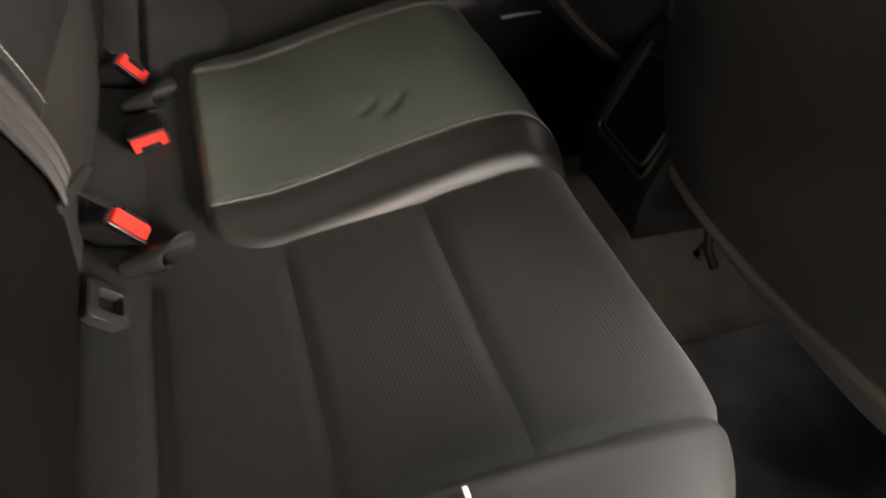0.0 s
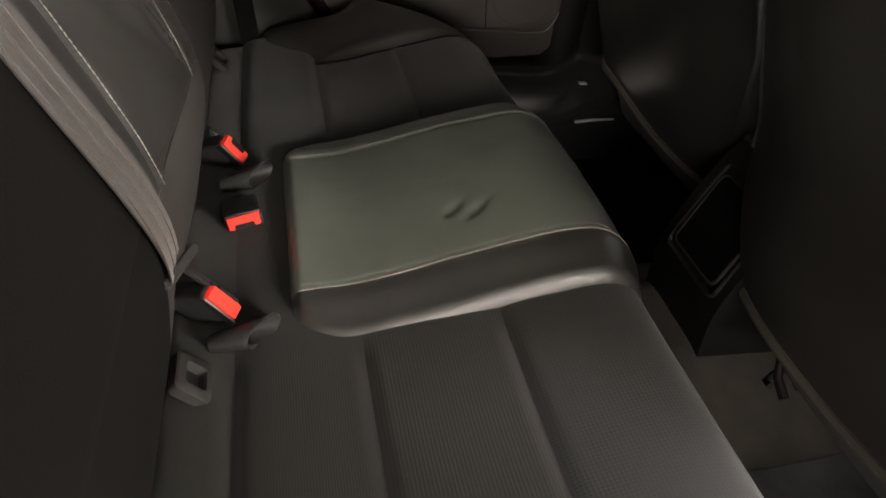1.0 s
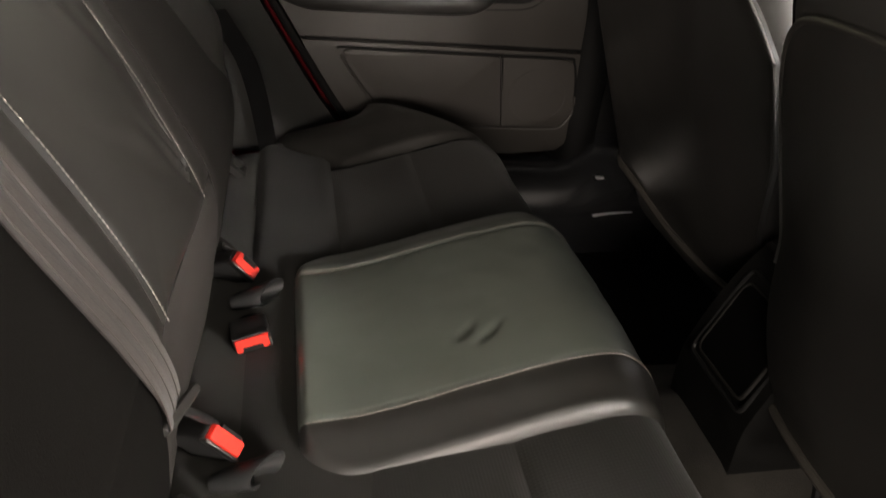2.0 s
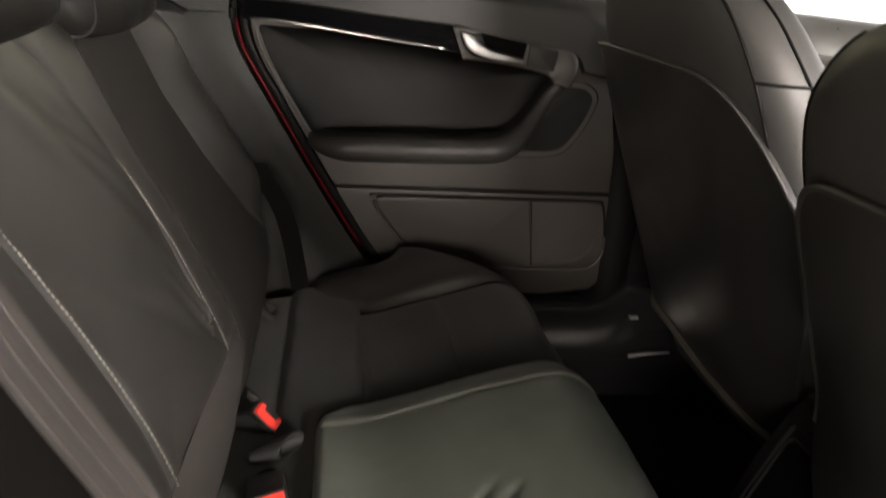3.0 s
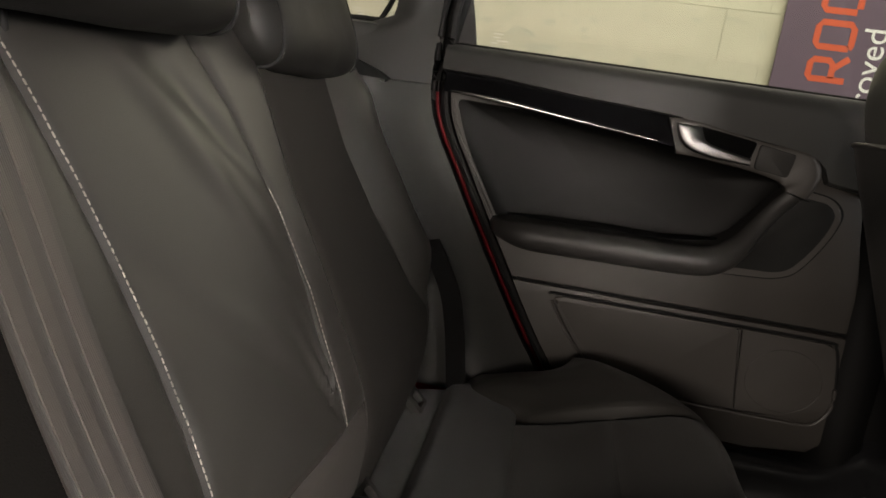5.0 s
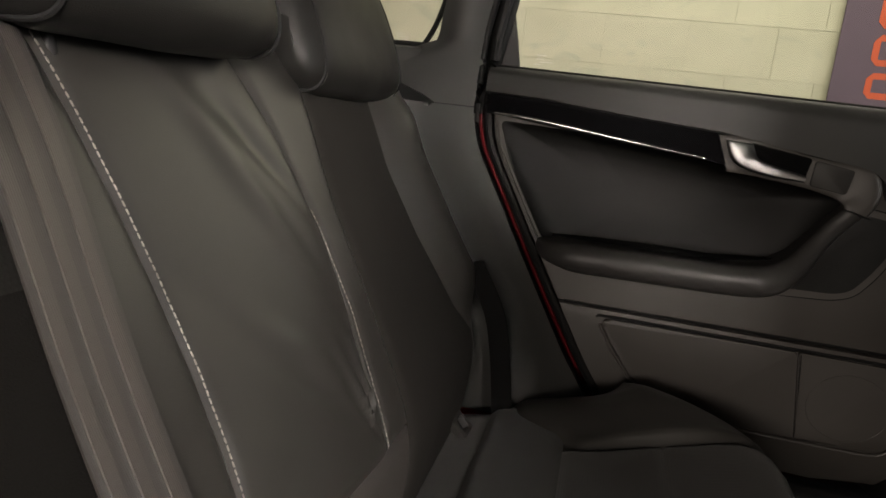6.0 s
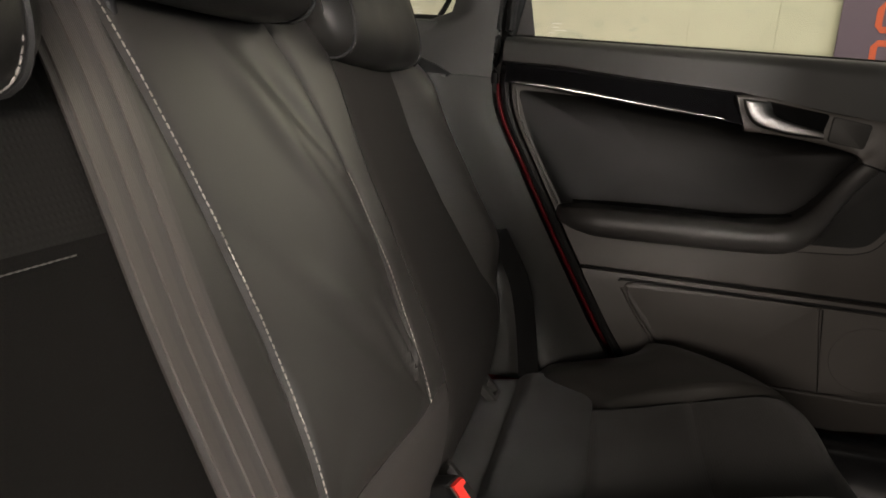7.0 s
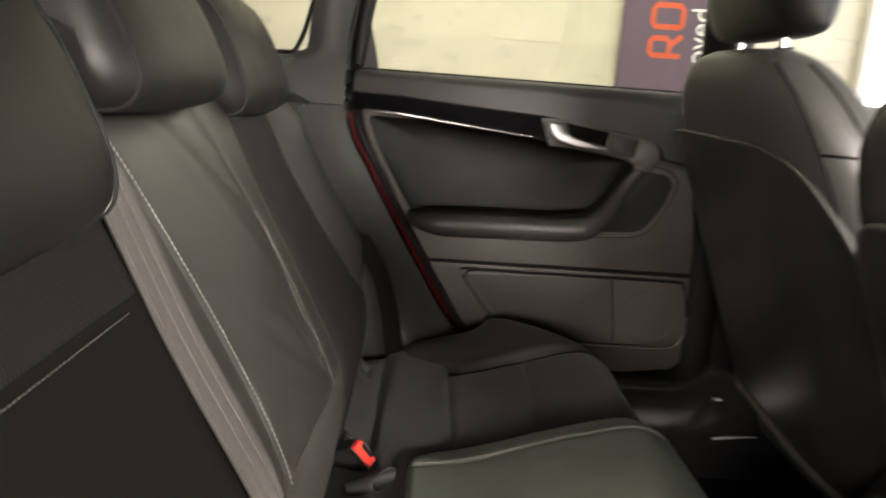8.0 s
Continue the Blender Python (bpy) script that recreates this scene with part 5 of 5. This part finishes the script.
# ---- front seats ----
def front_seat(name, label):
    """Origin on the floor below the rear foot of the backrest's middle; the seat faces +x."""
    t = thing(name, label, "car seat", (0, 0, 0), group="front seats")
    secs = [(0.17, 0.785, 0.92, 0.235), (0.24, 0.755, 0.92, 0.255), (0.36, 0.706, 0.87, 0.262), (0.48, 0.659, 0.815, 0.264), (0.60, 0.612, 0.765, 0.258), (0.68, 0.580, 0.73, 0.252), (0.745, 0.556, 0.70, 0.245), (0.80, 0.537, 0.67, 0.222), (0.84, 0.527, 0.645, 0.182), (0.865, 0.530, 0.625, 0.14), (0.878, 0.545, 0.61, 0.09)]
    fine = catmull(secs_to(secs), 5)
    rings = []

    def ring_of(s, angles):
        z, xr, xf, hw = s
        ring = []
        for a in angles:
            c, w = math.cos(a), math.sin(a)
            soft = c < 0 and w < 0
            px = math.copysign(abs(c) ** (0.80 if soft else 0.55), c)
            py = math.copysign(abs(w) ** (0.62 if soft else 0.45), w)
            mid, half = (xr + xf) / 2, (xf - xr) / 2
            wing = 0.035 * smoothstep(0.55, 0.95, abs(py)) * smoothstep(0.80, 0.6, z) * (1 if px > 0 else 0.2)
            ring.append((mid + px * half + wing, py * hw, z))
        return ring

    for s in fine:
        rings.append(ring_of(s, [2 * math.pi * k / 44 for k in range(44)]))
    part("backrest", loft(rings), SEAT_LEATHER, t, "black leather backrest")

    # rear panel of the backrest, a shell of its own that wraps round the inner side
    def rear_fn(u, v):
        z = lerp(0.222, 0.745, u)
        y = lerp(-0.262 + 0.010 * smoothstep(0.45, 0.22, z), 0.247 - 0.012 * smoothstep(0.5, 0.74, z), v)
        drop = (0.125 * (max(0.0, -y) / 0.255) ** 6 + 0.010 * (max(0.0, y) / 0.24) ** 6) * smoothstep(0.36, 0.745, z)
        z2 = z - drop + 0.035 * smoothstep(-0.05, 0.2, y) * smoothstep(0.40, 0.222, z)
        x = float(np.interp(z2, [q[0] for q in secs], [q[1] for q in secs]))
        wrap = lerp(0.026, 0.052, smoothstep(0.30, 0.55, z)) * max(0.0, (-y - 0.07) / 0.19) ** 2.4 + 0.030 * smoothstep(0.17, 0.25, max(0.0, y)) ** 2
        return (x - 0.010 + wrap, y, z2)
    SPLIT = 0.24
    part("rear_panel", slab(lambda u, v: rear_fn(u, lerp(SPLIT, 1.0, v)), 40, 26, (0.012, 0, 0)), SEATBACK, t, "plain black rear panel")
    part("shell_side", slab(lambda u, v: rear_fn(u, lerp(0.0, SPLIT, v)), 40, 22, (0.012, 0.004, 0)), SEATBACK, t, "glossy black wrapped side of the rear panel")
    part("piping", tube([rear_fn(1.0, k / 40) for k in range(41)], 0.0032, 8), PIPING, t, "raised grey edge of the rear panel")
    part("piping", tube([rear_fn(lerp(0.45, 1.0, k / 24), 0.0) for k in range(25)], 0.0034, 8), SEAT_LEATHER, t)
    part("hem", tube([rear_fn(0.0, k / 16) for k in range(17)], 0.009, 8), CARPET_EDGE, t, "grey textile hem")
    edge_rows = [s for s in fine if 0.56 < s[0] < 0.86]
    for turn in (1.33, 1.51):
        part("seam", tube([ring_of(s, [math.pi * turn])[0] for s in edge_rows], 0.0020, 8), RUBBER, t)
    # seam across the shoulder
    seam_at = min(fine, key=lambda s: abs(s[0] - 0.742))
    part("shoulder_seam", tube(ring_of(seam_at, [math.pi * lerp(1.33, 1.51, k / 24) for k in range(25)]), 0.0022, 6), RUBBER, t)
    part("seat_cushion", slab(lambda u, v: (lerp(0.84, 1.34, u), lerp(-0.26, 0.26, v), 0.27 + 0.07 * u + 0.03 * abs(2 * v - 1) ** 3), 12, 16, (0, 0, -0.13)), LEATHER, t, "black leather seat cushion")
    for sgn in (1, -1):
        part("rail", box(1.14, sgn * 0.20, 0.05, 0.50, 0.045, 0.09, 0.01), PLASTIC_DARK, t)
    for sgn in (1, -1):
        part("post", tube([(0.592, sgn * 0.073, 0.85), (0.584, sgn * 0.073, 0.96)], 0.0065, 10), CHROME, t, "chrome post")
        part("collar", tube([(0.592, sgn * 0.073, 0.868), (0.591, sgn * 0.073, 0.882)], 0.013, 12), PLASTIC_DARK, t)
    rings = []
    for i in range(23):
        q = -1 + 2 * i / 22
        y = 0.158 * math.sin(q * math.pi / 2)
        s = max(0.02, max(0.0, 1 - abs(y / 0.158) ** 4.5) ** 0.42)
        ring = []
        for k in range(32):
            a = 2 * math.pi * k / 32
            c, w = math.cos(a), math.sin(a)
            rx, rz = 0.052 * math.copysign(abs(c) ** 0.75, c), 0.092 * math.copysign(abs(w) ** 0.75, w)
            ring.append((0.584 + rx * s - 0.12 * rz, y, 0.985 + rz * lerp(0.8, 1, s)))
        rings.append(ring)
    part("headrest", loft(rings), HEAD_LEATHER, t, "black leather headrest")
    return t


def secs_to(secs):
    return [Vector(s) for s in secs]


far_seat = front_seat("front_seat", "black leather front car seat with a dark rear panel")
far_seat.matrix_basis = pose(0.0, 0.362, 0.0)
near_seat = copy_thing(far_seat, pose(-0.083, -0.317, 0.0) @ Matrix.Diagonal((1, -1, 0.96, 1)))
clip = thing("seat_clip", "small black clip hanging under the front seat edge", "clip", (0.675, -0.215, 0.19))
under(part("bar", tube([(0.672, -0.20, 0.205), (0.668, -0.212, 0.185), (0.668, -0.235, 0.172)], 0.006, 8), RUBBER), clip)
under(part("hook", tube([(0.668, -0.205, 0.186), (0.655, -0.210, 0.178), (0.652, -0.222, 0.182)], 0.004, 8), RUBBER), clip)

# ---- middle console and dashboard ----
console = thing("centre_console", "dark plastic centre console with an open tray at its rear", "console", (0.9, 0, 0.1))
SHAPE = rounded([(0.665, 0.06), (0.655, 0.17), (0.680, 0.26), (0.722, 0.345), (0.770, 0.382), (0.86, 0.385), (1.45, 0.36), (1.45, 0.06)], [0.01, 0.03, 0.05, 0.04, 0.04, 0.03, 0.02, 0.01])
under(part("body", side_plate(SHAPE, -0.085, 0.085, 0.008, 3), GREYPLASTIC_DARK), console)


def tray_ring(half, low, high, lift):
    """A rounded frame on the sloping rear end of the console."""
    out = []
    for p in rounded([(-half, low), (half, low), (half, high), (-half, high)], 0.012, 4):
        x = float(np.interp(p[1], (0.17, 0.26, 0.345), (0.655, 0.680, 0.722)))
        out.append((x - lift, p[0], p[1]))
    return out


for half, low, high, lift, r, name, mat in ((0.066, 0.185, 0.325, 0.001, 0.0040, "tray_rim", PLASTIC_DARK), (0.056, 0.198, 0.312, 0.002, 0.0030, "tray_rim", GREYPLASTIC)):
    loop = tray_ring(half, low, high, lift)
    under(part(name, tube(loop + loop[:1], r, 8), mat, None, "moulded rim of the tray"), console)
# Thin black slab stands for the shade inside the tray.
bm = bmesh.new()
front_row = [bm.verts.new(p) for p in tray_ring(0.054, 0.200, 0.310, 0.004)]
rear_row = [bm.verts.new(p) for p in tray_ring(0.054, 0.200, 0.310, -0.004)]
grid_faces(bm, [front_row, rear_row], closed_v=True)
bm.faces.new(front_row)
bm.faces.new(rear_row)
under(part("tray_opening", bm, SHADE_BLACK), console)
under(part("rest_end", tube(catmull([(0.735, -0.083, 0.352), (0.728, 0.0, 0.360), (0.735, 0.083, 0.352)], 6), 0.006, 8), GREYPLASTIC), console)
dash = thing("dashboard", "dark soft dashboard with chrome edged vents", "dashboard", (1.5, 0, 0.4))
under(part("top", slab(lambda u, v: (lerp(1.42, 1.9, u), lerp(-0.70, 0.70, v), 0.66 + 0.10 * math.sin(u * 2.0) ** 0.7), 12, 10, (0, 0, -0.30)), PLASTIC), dash)
under(part("vent", box(1.415, 0.60, 0.66, 0.02, 0.14, 0.05, 0.008), RUBBER), dash)
for k in range(3):
    under(part("vent_slat", box(1.403, 0.60, 0.645 + 0.015 * k, 0.006, 0.13, 0.003, 0.001), SATIN), dash)

# ---- wall tiles ----
TL, TH = 0.475, 0.284
tile_bm = box(0, 0, 0, TL - 0.0024, 0.012, TH - 0.0024, 0.0006, 1)
bmesh.ops.recalc_face_normals(tile_bm, faces=tile_bm.faces[:])
tile_me = bpy.data.meshes.new("tile")
tile_bm.to_mesh(tile_me)
tile_bm.free()
tile_me.materials.append(MARBLE)
z0 = 1.077 - 5 * TH
for row in range(11):
    off = 0.2375 if row % 2 else 0.0
    for col in range(-8, 10):
        x, z = 0.0125 + col * TL + off, z0 + (row + 0.5) * TH
        if z + TH / 2 > 2.8 or x < -4.0 or x > 5.2:
            continue
        ob = new("tile", tile_me)
        ob.parent = wall
        ob.matrix_parent_inverse = Matrix.Translation(-Vector(wall.location))
        ob.location = (x, 3.9205, z)
